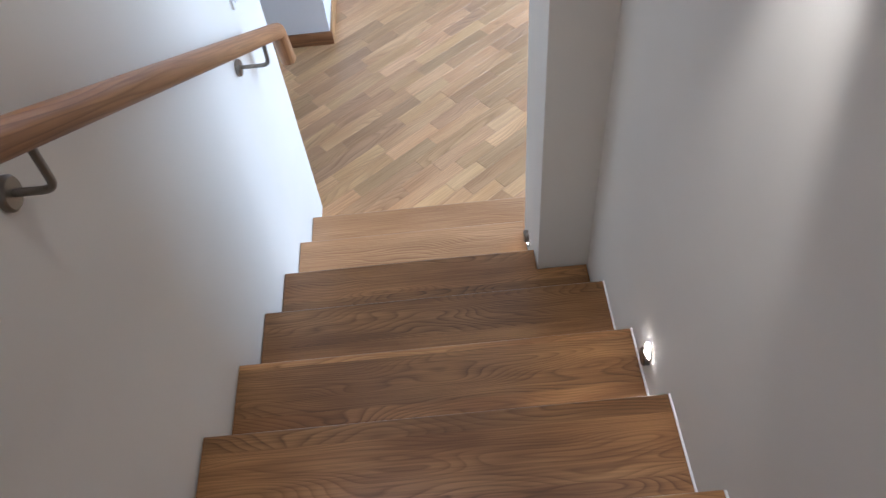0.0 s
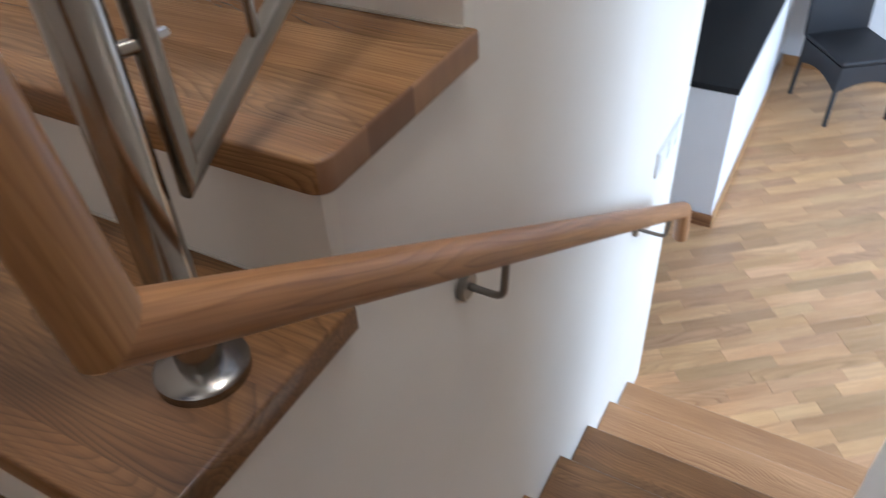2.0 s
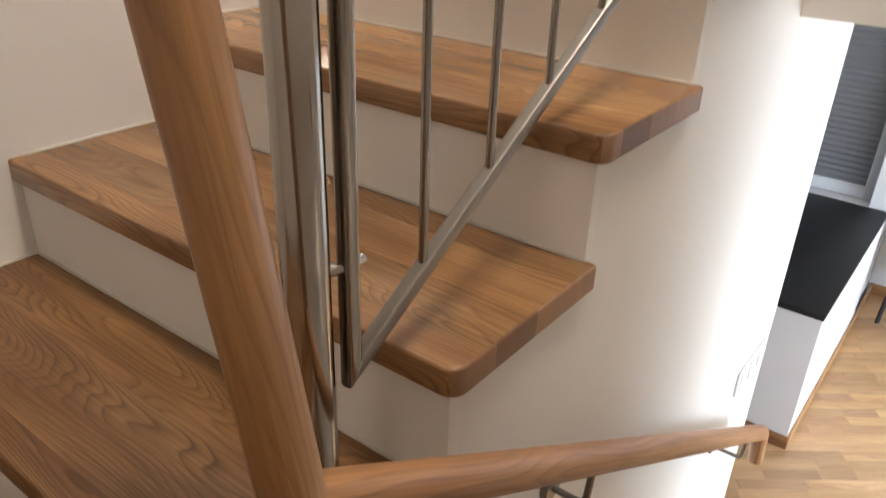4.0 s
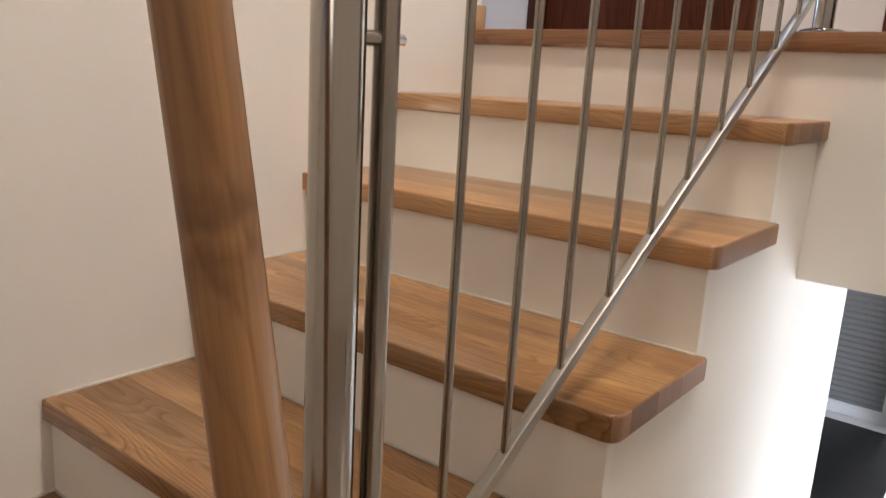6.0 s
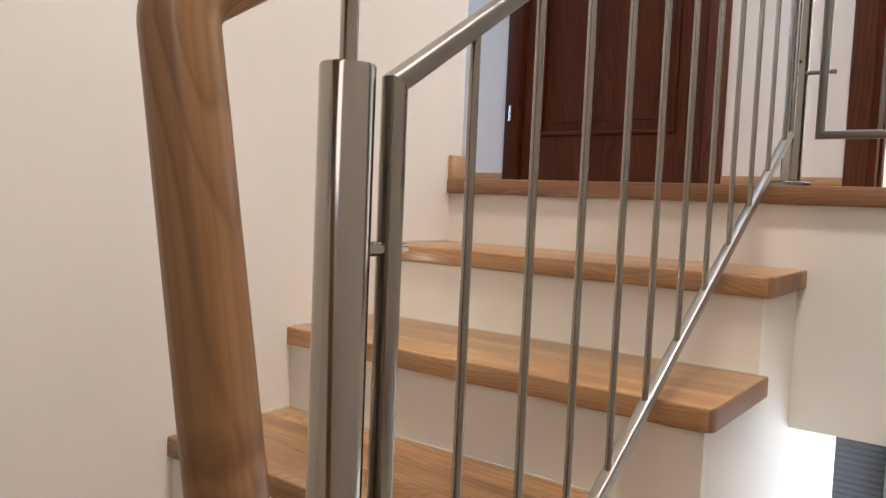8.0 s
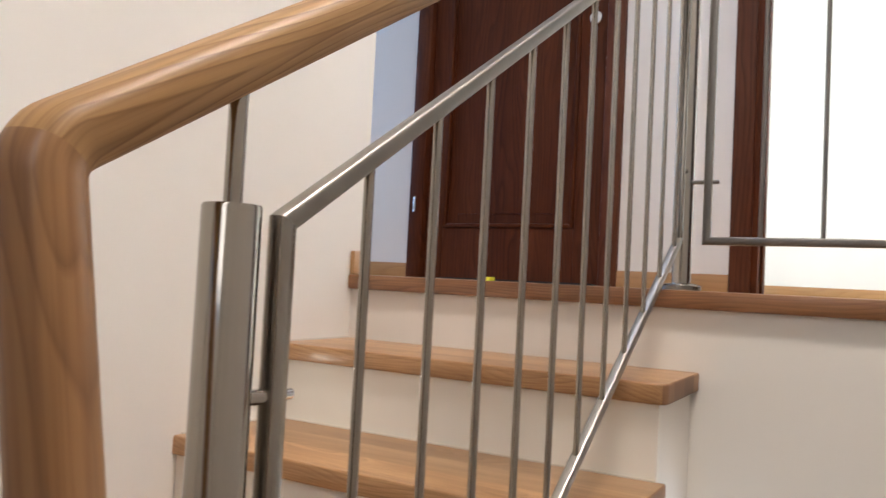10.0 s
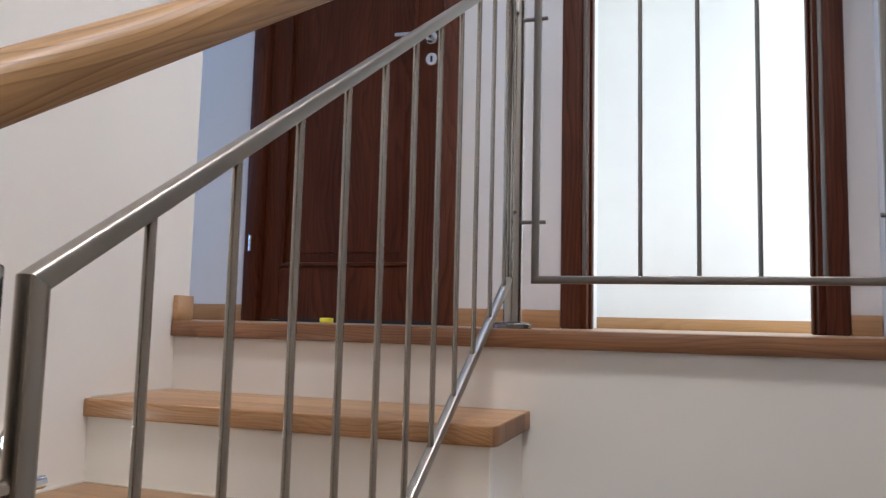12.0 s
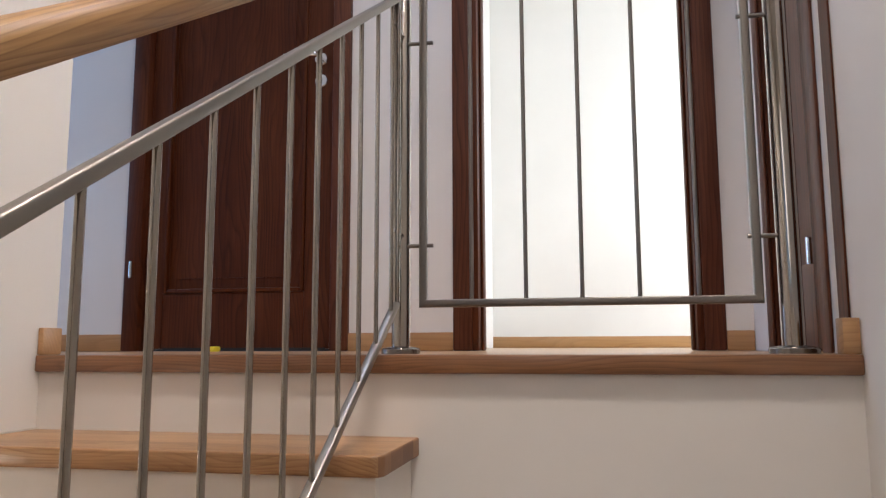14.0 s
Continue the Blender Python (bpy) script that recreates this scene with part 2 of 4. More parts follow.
kl.new(kuv.outputs["UV"], knz.inputs["Vector"])
kwave = kn.new("ShaderNodeMath")
kwave.operation = "MULTIPLY_ADD"
kwave.inputs[1].default_value = 0.05
kl.new(knz.outputs["Fac"], kwave.inputs[0])
kl.new(ksep.outputs[0], kwave.inputs[2])
kfac = ramp(kn, kl, kwave.outputs[0], [(0.405, 0.0), (0.435, 0.45), (0.452, 0.15), (0.466, 0.55), (0.490, 0.10), (0.52, 0.0)])
kl.new(mix(kn, kl, kfac, kb.links[0].from_socket, (0.075, 0.027, 0.008)), kb)
M_SKIRT = wood("oak_skirting", (0.25, 0.125, 0.048), (0.42, 0.225, 0.092), (0.47, 0.265, 0.115), rough=0.4, lines=60, sway=2, vary=0.05, line=0.3)
M_DOOR = wood("dark_stained_wood", (0.027, 0.0062, 0.0018), (0.088, 0.0215, 0.0066), (0.112, 0.0310, 0.0100), coords="Upright", rough=0.5, lines=50, sway=3, vary=0.05, coat=0.0, gloss=0.16)
M_DOORG = wood("dark_stained_gloss", (0.027, 0.0062, 0.0018), (0.088, 0.0215, 0.0066), (0.112, 0.0310, 0.0100), coords="Upright", rough=0.35, lines=50, sway=3, vary=0.05, coat=0.05, gloss=0.12)
M_JAMB = wood("red_brown_stained_wood", (0.032, 0.008, 0.0036), (0.110, 0.032, 0.0145), (0.145, 0.046, 0.021), coords="Upright", rough=0.42, lines=60, sway=2.5, vary=0.1, coat=0.0, gloss=0.25)
def end_grain(name, dark, light):
    """Sawn ends of glued strips: blocks of different shade, faint rings."""
    m, n, l, b = material(name)
    co = n.new("ShaderNodeTexCoord")
    vor = n.new("ShaderNodeTexNoise")
    mp = n.new("ShaderNodeMapping")
    mp.inputs["Scale"].default_value = (30, 60, 24)
    l.new(co.outputs["Object"], mp.inputs["Vector"])
    l.new(mp.outputs[0], vor.inputs["Vector"])
    vor.inputs["Scale"].default_value, vor.inputs["Detail"].default_value = 1.0, 4
    sp = n.new("ShaderNodeSeparateXYZ")
    l.new(co.outputs["Object"], sp.inputs[0])
    dv_ = n.new("ShaderNodeMath")
    dv_.operation = "DIVIDE"
    dv_.inputs[1].default_value = 0.083
    l.new(sp.outputs[1], dv_.inputs[0])
    fl = n.new("ShaderNodeMath")
    fl.operation = "FLOOR"
    l.new(dv_.outputs[0], fl.inputs[0])
    wz = n.new("ShaderNodeTexWhiteNoise")
    wz.noise_dimensions = "1D"
    l.new(fl.outputs[0], wz.inputs["W"])
    c1 = mix(n, l, wz.outputs["Value"], dark, light)
    c2 = mix(n, l, ramp(n, l, vor.outputs["Fac"], [(0.35, 0.0), (0.65, 1.0)]), tuple(c * 0.8 for c in dark), c1)
    l.new(mix(n, l, 0.75, c2, c1), b.inputs["Base Color"])
    b.inputs["Roughness"].default_value = 0.45
    return m


M_END = end_grain("oak_end_grain", (0.13, 0.055, 0.022), (0.31, 0.160, 0.074))
M_STEEL = steel("brushed_steel", (0.42, 0.385, 0.34), 0.14)
M_STEELR = steel("matt_brushed_steel", (0.29, 0.264, 0.230), 0.40)
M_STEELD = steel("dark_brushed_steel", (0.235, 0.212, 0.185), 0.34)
M_STEELB = steel("satin_steel", (0.27, 0.25, 0.225), 0.25)
M_STEELBAR = steel("thin_bar_steel", (0.36, 0.325, 0.28), 0.17)
M_CHROME = steel("polished_steel", (0.78, 0.78, 0.78), 0.14)
M_BLACKTOP = plain("black_stone_top", (0.009, 0.009, 0.010), 0.55, grain=240, amount=0.5)
M_BLACKTOP.node_tree.nodes["Principled BSDF"].inputs["Specular IOR Level"].default_value = 0.25
M_RATTAN = plain("dark_woven_rattan", (0.014, 0.014, 0.017), 0.6, grain=300, amount=0.5)
M_LEG = plain("black_leg", (0.014, 0.014, 0.016), 0.5)
M_WHITE = plain("white_plastic", (0.80, 0.80, 0.80), 0.4)
M_BEAD = plain("cream_sealant", (0.62, 0.57, 0.49), 0.6)
M_FRAMEW = plain("white_window_frame", (0.70, 0.71, 0.73), 0.4)
M_BLIND = plain("grey_blind_fabric", (0.20, 0.205, 0.215), 0.8, grain=400, amount=0.1)
M_YELLOW = plain("yellow_plastic", (0.92, 0.84, 0.05), 0.4)
M_LAMPDIM = glowing("dimly_lit_lamp", (1.0, 0.93, 0.78), 32.0)
M_LAMP = glowing("lit_lamp", (1.0, 0.90, 0.74), 210.0)
M_BLACK = plain("gap_black", (0.01, 0.01, 0.01), 0.7)


# ---------------------------------------------------------------- mesh helpers
def part(name, bm, mat, parent=None, label="", smooth=False, at=None):
    me = bpy.data.meshes.new(name)
    bm.normal_update()
    bm.to_mesh(me)
    bm.free()
    me.materials.append(mat)
    if smooth:
        for p in me.polygons:
            p.use_smooth = True
    ob = new(name, me)
    if at is not None:
        ob.matrix_basis = at
    if parent is not None:
        ob.parent = parent
    if label:
        tagged(ob, label=label)
    return ob


def empty(name, at, label, category, group="", kind=""):
    ob = new(name)
    ob.matrix_basis = Matrix.Translation(at)
    ob.empty_display_size = 0.05
    return tagged(ob, label, category, group, kind)


def box(bm, x0, x1, y0, y1, z0, z1):
    v = [bm.verts.new((x, y, z)) for x in (x0, x1) for y in (y0, y1) for z in (z0, z1)]
    for f in ((0, 1, 3, 2), (4, 6, 7, 5), (0, 4, 5, 1), (2, 3, 7, 6), (0, 2, 6, 4), (1, 5, 7, 3)):
        bm.faces.new([v[i] for i in f])
    return v


def bevel(bm, r, seg=2, edges=None):
    bmesh.ops.recalc_face_normals(bm, faces=bm.faces)
    bmesh.ops.bevel(bm, geom=edges or list(bm.edges), offset=r, segments=seg, profile=0.5, affect="EDGES", clamp_overlap=True)


def block(x0, x1, y0, y1, z0, z1, r=0.0, seg=2):
    bm = bmesh.new()
    box(bm, x0, x1, y0, y1, z0, z1)
    if r:
        bevel(bm, r, seg)
    return bm


def prism(points, axis, lo, hi):
    """A flat outline pushed along an axis: (a, b) pairs in the two other axes, in x, y, z order."""
    bm = bmesh.new()

    def at(a, b, c):
        return {"x": (c, a, b), "y": (a, c, b), "z": (a, b, c)}[axis]
    low = [bm.verts.new(at(a, b, lo)) for a, b in points]
    high = [bm.verts.new(at(a, b, hi)) for a, b in points]
    bm.faces.new(low)
    bm.faces.new(high[::-1])
    for i in range(len(points)):
        j = (i + 1) % len(points)
        bm.faces.new((low[j], low[i], high[i], high[j]))
    bmesh.ops.recalc_face_normals(bm, faces=bm.faces)
    return bm


def rounded(path, radius, seg=6):
    """A polyline with its corners turned into arcs of about that radius."""
    pts = [Vector(p) for p in path]
    out = [pts[0]]
    for a, b, c in zip(pts, pts[1:], pts[2:]):
        u, w = (a - b).normalized(), (c - b).normalized()
        half = u.angle(w) / 2
        cut = min(radius / math.tan(half), (a - b).length * 0.45, (c - b).length * 0.45)
        p, q = b + u * cut, b + w * cut
        for k in range(seg + 1):
            t = k / seg
            out.append(p * (1 - t) ** 2 + b * (2 * t * (1 - t)) + q * t * t)
    return out + [pts[-1]]


def sweep(path, wide, high, sides=16, power=2.0, side_hint=(1, 0, 0), start=None, end=None):
    """A bar of rounded section along a path, with u along its length in the UV map. start, end: normals of cut ends (mitres)."""
    bm = bmesh.new()
    uv = bm.loops.layers.uv.new("UVMap")
    pts = [Vector(p) for p in path]
    rings, along = [], [0.0]
    for i in range(1, len(pts)):
        along.append(along[-1] + (pts[i] - pts[i - 1]).length)
    for i, p in enumerate(pts):
        d0 = (pts[i] - pts[i - 1]).normalized() if i else (pts[1] - pts[0]).normalized()
        d1 = (pts[i + 1] - pts[i]).normalized() if i + 1 < len(pts) else d0
        cut = (d0 + d1).normalized()
        if i == 0 and start is not None:
            cut = Vector(start).normalized()
        if i + 1 == len(pts) and end is not None:
            cut = Vector(end).normalized()
        a = Vector(side_hint)
        a = (a - d0 * a.dot(d0)).normalized()
        b = d0.cross(a)
        ring = []
        for k in range(sides):
            t = 2 * math.pi * k / sides
            c, s = math.cos(t), math.sin(t)
            q = a * (math.copysign(abs(c) ** (2 / power), c) * wide / 2) + b * (math.copysign(abs(s) ** (2 / power), s) * high / 2)
            q = q - d0 * (q.dot(cut) / d0.dot(cut))
            ring.append(bm.verts.new(p + q))
        rings.append(ring)
    girth = math.pi * (wide + high) / 2
    for i in range(len(rings) - 1):
        for k in range(sides):
            j = (k + 1) % sides
            f = bm.faces.new((rings[i][k], rings[i][j], rings[i + 1][j], rings[i + 1][k]))
            for loop, (u, v) in zip(f.loops, ((along[i], k), (along[i], k + 1), (along[i + 1], k + 1), (along[i + 1], k))):
                loop[uv].uv = (u, abs(v / sides - 0.5) * girth)
    for ring, rev in ((rings[0], True), (rings[-1], False)):
        f = bm.faces.new(ring[::-1] if rev else ring)
        for loop in f.loops:
            loop[uv].uv = (along[0], 0.02)
    bmesh.ops.recalc_face_normals(bm, faces=bm.faces)
    return bm


def lathe(profile, sides=32):
    """A turned piece round z: (radius, height) pairs."""
    bm = bmesh.new()
    rings = []
    for r, z in profile:
        if r <= 1e-6:
            rings.append([bm.verts.new((0, 0, z))])
        else:
            rings.append([bm.verts.new((r * math.cos(2 * math.pi * k / sides), r * math.sin(2 * math.pi * k / sides), z)) for k in range(sides)])
    for a, b in zip(rings, rings[1:]):
        for k in range(sides):
            j = (k + 1) % sides
            vs = [a[k % len(a)], a[j % len(a)], b[j % len(b)], b[k % len(b)]]
            vs = list(dict.fromkeys(vs))
            if len(vs) > 2:
                bm.faces.new(vs)
    bmesh.ops.recalc_face_normals(bm, faces=bm.faces)
    return bm


def autosmooth(ob, angle=40):
    me = ob.data
    for p in me.polygons:
        p.use_smooth = True
    bm = bmesh.new()
    bm.from_mesh(me)
    for e in bm.edges:
        if len(e.link_faces) == 2 and e.calc_face_angle(0) > radians(angle):
            e.smooth = False
    bm.to_mesh(me)
    bm.free()
    return ob


def structure(name, bm, mat, label, category="wall"):
    return tagged(part(name, bm, mat), label, category, kind="structure")


def pierced(name, x0, x1, y0, y1, z0, z1, holes, mat, label):
    """A wall along y with window openings (ya, yb, za, zb), in order along y."""
    ob = empty(name, (x0, y0, z0), label, "wall", kind="structure")

    def put(ya, yb, za, zb):
        part("wall_panel", block(0, x1 - x0, ya - y0, yb - y0, za - z0, zb - z0), mat, ob)
    at_y = y0
    for ya, yb, za, zb in holes:
        put(at_y, ya, z0, z1)
        put(ya, yb, z0, za)
        put(ya, yb, zb, z1)
        at_y = yb
    put(at_y, y1, z0, z1)
    return ob


# ---------------------------------------------------------------- large structure
structure("floor", block(-3.2, 3.4, 1.30, LOW_Y + 0.2, FLOOR - 0.12, FLOOR - 0.012), plaster("screed", (0.24, 0.145, 0.08)), "dark joint bed under the light oak parquet floor", "floor")

# wall between the flights: stepped under the upper flight, solid down to the lower floor
steps = [(-0.94, FLOOR), (-0.94, -RISE - 0.04), (-0.222, -RISE - 0.04), (-0.222, -0.042)]
for n in range(1, 5):
    yr = (n - 1) * GOING + FOOT + 0.033
    steps += [(yr, (n - 1) * RISE - 0.042), (yr, n * RISE - 0.042)]
steps += [(FACE + 0.014, 4 * RISE - 0.042), (FACE + 0.014, SOFFIT), (WALL_END, SOFFIT), (WALL_END, FLOOR)]
structure("wall_divider", prism(steps, "x", -0.13, 0.0), M_WALL, "white painted wall under the upper stair flight")
# side walls and back wall of the stairwell
structure("wall_left", block(XL - 0.14, XL, BACK, 1.175, FLOOR, TOP), M_WALL, "cream white plastered wall beside the upper flight")
structure("wall_right", prism([(XR, FLOOR), (XR + 0.14, FLOOR), (XR + 0.14, TOP), (XU, TOP), (XU, LEDGE), (XR, LEDGE)], "y", BACK, 1.2), M_WALL, "white plastered wall beside the lower flight")
# back wall out of view; the opening is added for the fill light
wb = empty("wall_back", (0, BACK, 0), "unseen white plastered back wall with an opening added for light", "wall", kind="structure")
for nm, (x0, x1, z0, z1) in {"panel_low": (XL, XR, FLOOR, 1.45), "panel_top": (XL, XR, 3.05, TOP), "panel_side": (XL, -0.68, 1.45, 3.05), "panel_edge": (0.68, XR, 1.45, 3.05)}.items():
    part("wall_" + nm, block(x0, x1, -0.14, 0, z0, z1), M_WALL, wb)
structure("pilaster", block(PIL_X, XR, PIL_Y0, PIL_Y1, FLOOR, SOFFIT), M_WALL, "white plastered pilaster narrowing the lower steps", "pillar")
structure("wall_right_lower", block(XR, XR + 0.14, 1.2, PIL_Y1 + 0.015, FLOOR, SOFFIT), M_WALL, "white plastered wall end beside the lower flight")

# slab between the storeys
structure("ceiling_lower", block(-3.2, 3.4, FACE, LOW_Y + 0.2, SOFFIT, HALL - 0.034), M_WALL, "white plastered slab front and ceiling above the lower room", "ceiling")
# unseen ceiling; its two holes are added for the fill lights
ceil = bmesh.new()
for x0, x1, y0, y1 in ((-3.8, -0.55, BACK - 0.1, 5.4), (-0.55, 0.0, BACK - 0.1, 1.42), (-0.55, 0.0, 1.97, 5.4), (0.0, 0.06, BACK - 0.1, 5.4), (0.89, 3.4, BACK - 0.1, 5.4), (0.06, 0.89, BACK - 0.1, -0.38), (0.06, 0.89, 0.82, 5.4)):
    box(ceil, x0, x1, y0, y1, TOP, TOP + 0.15)
structure("ceiling_upper", ceil, M_CEIL, "unseen white ceiling with roof openings added to let light in", "ceiling")

# ---------------------------------------------------------------- upper flight
stair = empty("upper_staircase", (0, 0, 0), "oak treads on white risers, upper flight of an indoor stair", "staircase")
SKEW = -0.010


def tread_mesh(y_left, y_right, back_left, back_right, top, x_right=0.016, thick=0.038, r=0.0042, corner=0.021):
    """A tread with rounded edges; its outer end stands proud of the wall, the front corner is eased."""
    arc = [(x_right - corner + corner * math.sin(q * math.pi / 10), y_right + corner - corner * math.cos(q * math.pi / 10)) for q in range(6)]
    pts = [(XL, y_left)] + arc + [(x_right, back_right + 0.004), (-0.003, back_right + 0.004), (-0.003, back_right + 0.02), (XL, back_left + 0.02)]
    bm = prism(pts, "z", top - thick, top)
    edges = [e for e in bm.edges if abs(e.verts[0].co.z - e.verts[1].co.z) < 1e-5 and all(v.co.y < min(back_left, back_right) - 0.05 or v.co.x > x_right - 1e-4 for v in e.verts) and not all(v.co.x < XL + 1e-4 for v in e.verts)]
    bevel(bm, r, 3, edges)
    return bm


for n in range(1, 5):
    y = (n - 1) * GOING + FOOT
    back = n * GOING + FOOT + 0.012 if n < 4 else FACE + 0.004
    bm = tread_mesh(y + SKEW, y, back + SKEW, back, n * RISE)
    tread = autosmooth(part("tread", bm, M_TREAD if n < 3 else M_TREADP, stair, "oak tread with rounded nosing" if n < 3 else "honey oak tread, paler with the sheen put into its colour"))
    tread.data.materials.append(M_END)
    for poly in tread.data.polygons:
        if poly.normal.x > 0.6:
            poly.material_index = 1
for n in range(1, 6):
    y = (n - 1) * GOING + FOOT + 0.013
    bm = prism([(XL, y + SKEW), (0.0, y), (0.0, y + 0.02), (XL, y + 0.02 + SKEW)], "z", (n - 1) * RISE - 0.0425 * (n > 1), n * RISE - 0.0375)
    if n < 5:
        part("riser", bm, M_RISER, stair, "white painted riser")
    else:
        bm.free()
# tread on which the newel stands, and the half landing below it
bm = tread_mesh(-GOING + 0.024 + SKEW, -GOING + 0.024, FOOT + 0.012 + SKEW, FOOT + 0.012, 0.0)
# this tread and the next take the oak with shade in its colour
autosmooth(part("tread", bm, M_TREADD, stair, "oak tread under the newel post"))
part("riser", prism([(XL, -0.243 + SKEW), (0.0, -0.243), (0.0, -0.223), (XL, -0.223 + SKEW)], "z", -RISE - 0.005, -0.0375), M_RISER, stair, "white painted riser")
bm = block(XL, 0.015, -0.95, -0.228, -RISE - 0.038, -RISE, 0.004, 2)
autosmooth(part("tread", bm, M_TREADD, stair, "oak tread at the foot of the upper flight"))
# thin white sealing beads along wall and riser feet
for n in range(0, 5):
    y0, y1 = (n - 1) * GOING + FOOT + 0.02 + SKEW, n * GOING + FOOT + 0.012 + SKEW
    part("sealing_bead", block(XL + 0.0003, XL + 0.0045, y0, y1, n * RISE + 0.0002, n * RISE + 0.0036), M_BEAD, stair, "thin white sealing bead")
    if n < 4:
        part("sealing_bead", prism([(XL, y1 - 0.003), (-0.002, y1 - 0.003 - SKEW), (-0.002, y1 + 0.0005 - SKEW), (XL, y1 + 0.0005)], "z", n * RISE + 0.0002, n * RISE + 0.0028), M_BEAD, stair, "thin white sealing bead")
# nosing board of the upper floor, over the flight and the well
bm = block(XL, XU, EDGE, EDGE + 0.16, HALL - 0.039, HALL, 0.005, 2)
autosmooth(part("landing_nosing", bm, M_NOSE, stair, "brown oak nosing board along the upper floor"))

# ---------------------------------------------------------------- lower flight
low = empty("lower_staircase", (0.45, 1.0, FLOOR), "straight lower flight of varnished oak steps between white walls", "staircase")
for k in range(1, 11):
    yn, z = 1.766 - k * LGOING, FLOOR + k * LRISE
    x1 = {1: 1.035, 2: PIL_X - 0.002}.get(k, XR - 0.004)
    if k == 3:
        pts = [(0.003, yn), (PIL_X - 0.003, yn), (PIL_X - 0.003, PIL_Y0 - 0.004), (XR - 0.004, PIL_Y0 - 0.004), (XR - 0.004, yn - LGOING - 0.03), (0.003, yn - LGOING - 0.03)]
    else:
        pts = [(0.003, yn), (x1, yn), (x1, yn - LGOING - 0.03), (0.003, yn - LGOING - 0.03)]
    bm = prism([(a - 0.45, b - 1.0) for a, b in pts], "z", z - FLOOR - 0.038, z - FLOOR)
    front = [e for e in bm.edges if all(abs(v.co.y - (yn - 1.0)) < 1e-4 for v in e.verts) and abs(e.verts[0].co.z - e.verts[1].co.z) < 1e-5]
    bevel(bm, 0.008, 3, front)
    # from the third step up the oak carries the flight's shade
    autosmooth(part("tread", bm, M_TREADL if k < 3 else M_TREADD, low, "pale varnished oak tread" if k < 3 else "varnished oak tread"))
    part("riser", block(0.0 - 0.45, x1 - 0.45, yn - 0.04 - 1.0, yn - 0.02 - 1.0, z - FLOOR - LRISE, z - FLOOR - 0.038), M_RISER, low, "white painted riser")
structure("landing", block(XL, XR, BACK, -0.951, -0.42, -RISE), M_TREAD, "oak covered half landing at the turn of the stair", "landing")

# thin light sealing bead along the right wall, step by step
for k in range(4, 9):
    yn, z = 1.766 - k * LGOING, FLOOR + k * LRISE
    tagged(part("sealing_bead", block(XR - 0.0045, XR - 0.0005, yn - LGOING, yn - 0.004, z - 0.01, z + 0.0035), M_WHITE), "thin white sealing bead between tread and wall", "sealant", kind="structure", group="sealing beads")

# ---------------------------------------------------------------- handrail
hand_rail = empty("handrail", (0, 0, 0), "round varnished oak handrail with mitred corners", "handrail")
A = Vector((0.096, 1.457, -0.930))
B = Vector((0.094, 1.432, -0.8115))
C = Vector((0.0577, -0.2378, 0.2251))
D = Vector((-0.0638, -0.2517, 0.9212))
E_ = Vector((-0.0601, 1.30, 1.8840))
dl, dv, du = (C - B).normalized(), (D - C).normalized(), (E_ - D).normalized()
WID, HIG = 0.0445, 0.0435
bent = rounded([A, B, C], 0.035, 6)
autosmooth(part("lower_rail", sweep(bent, 0.044, 0.044, 20, 2.3, end=dl + dv), M_RAILL, hand_rail, "red-brown oak rail along the lower flight"), 50)
turned = rounded([C, D, E_], 0.034, 8)
mid_i = 5
bis = (dv + du).normalized()
autosmooth(part("upright_rail", sweep(turned[:mid_i + 1], WID, HIG, 24, 2.7, start=dl + dv, end=bis, side_hint=(0.9, 0.3, 0)), M_RAILD, hand_rail, "oak upright, deeper brown with its shade in the colour"), 50)
autosmooth(part("upper_rail", sweep(turned[mid_i:], WID, HIG, 24, 2.7, start=bis, side_hint=(0.9, 0.3, 0)), M_RAIL, hand_rail), 50)

# wall brackets of the lower rail
def bracket(y, z_plate, z_rail, x_rail):
    ob = empty("rail_bracket", (0.0, y, z_plate), "dark steel handrail bracket with a round wall plate", "bracket", "handrail brackets")
    rose = lathe([(0, 0), (0.021, 0), (0.023, 0.002), (0.023, 0.009), (0.020, 0.012), (0, 0.012)], 24)
    bmesh.ops.transform(rose, matrix=Matrix.Rotation(radians(90), 4, "Y"), verts=rose.verts)
    autosmooth(part("wall_plate", rose, M_STEELD, ob))
    arm = rounded([(0.01, 0, 0), (x_rail - 0.004, 0, 0.0), (x_rail, 0, z_rail - z_plate)], 0.018, 5)
    autosmooth(part("arm", sweep(arm, 0.011, 0.011, 12, side_hint=(0, 1, 0)), M_STEELD, ob))
    return ob


bracket(1.272, -0.800, -0.725, 0.089)
bracket(0.278, -0.188, -0.115, 0.067)

# ---------------------------------------------------------------- posts
XP, POST_X, POST_Y = -0.047, -0.061, -0.110


def base_plate(r=0.044):
    return lathe([(0, 0.0), (r, 0.0), (r, 0.010), (r - 0.0025, 0.0125), (r * 0.72, 0.015), (r * 0.5, 0.0165), (0.0, 0.0165)], 40)


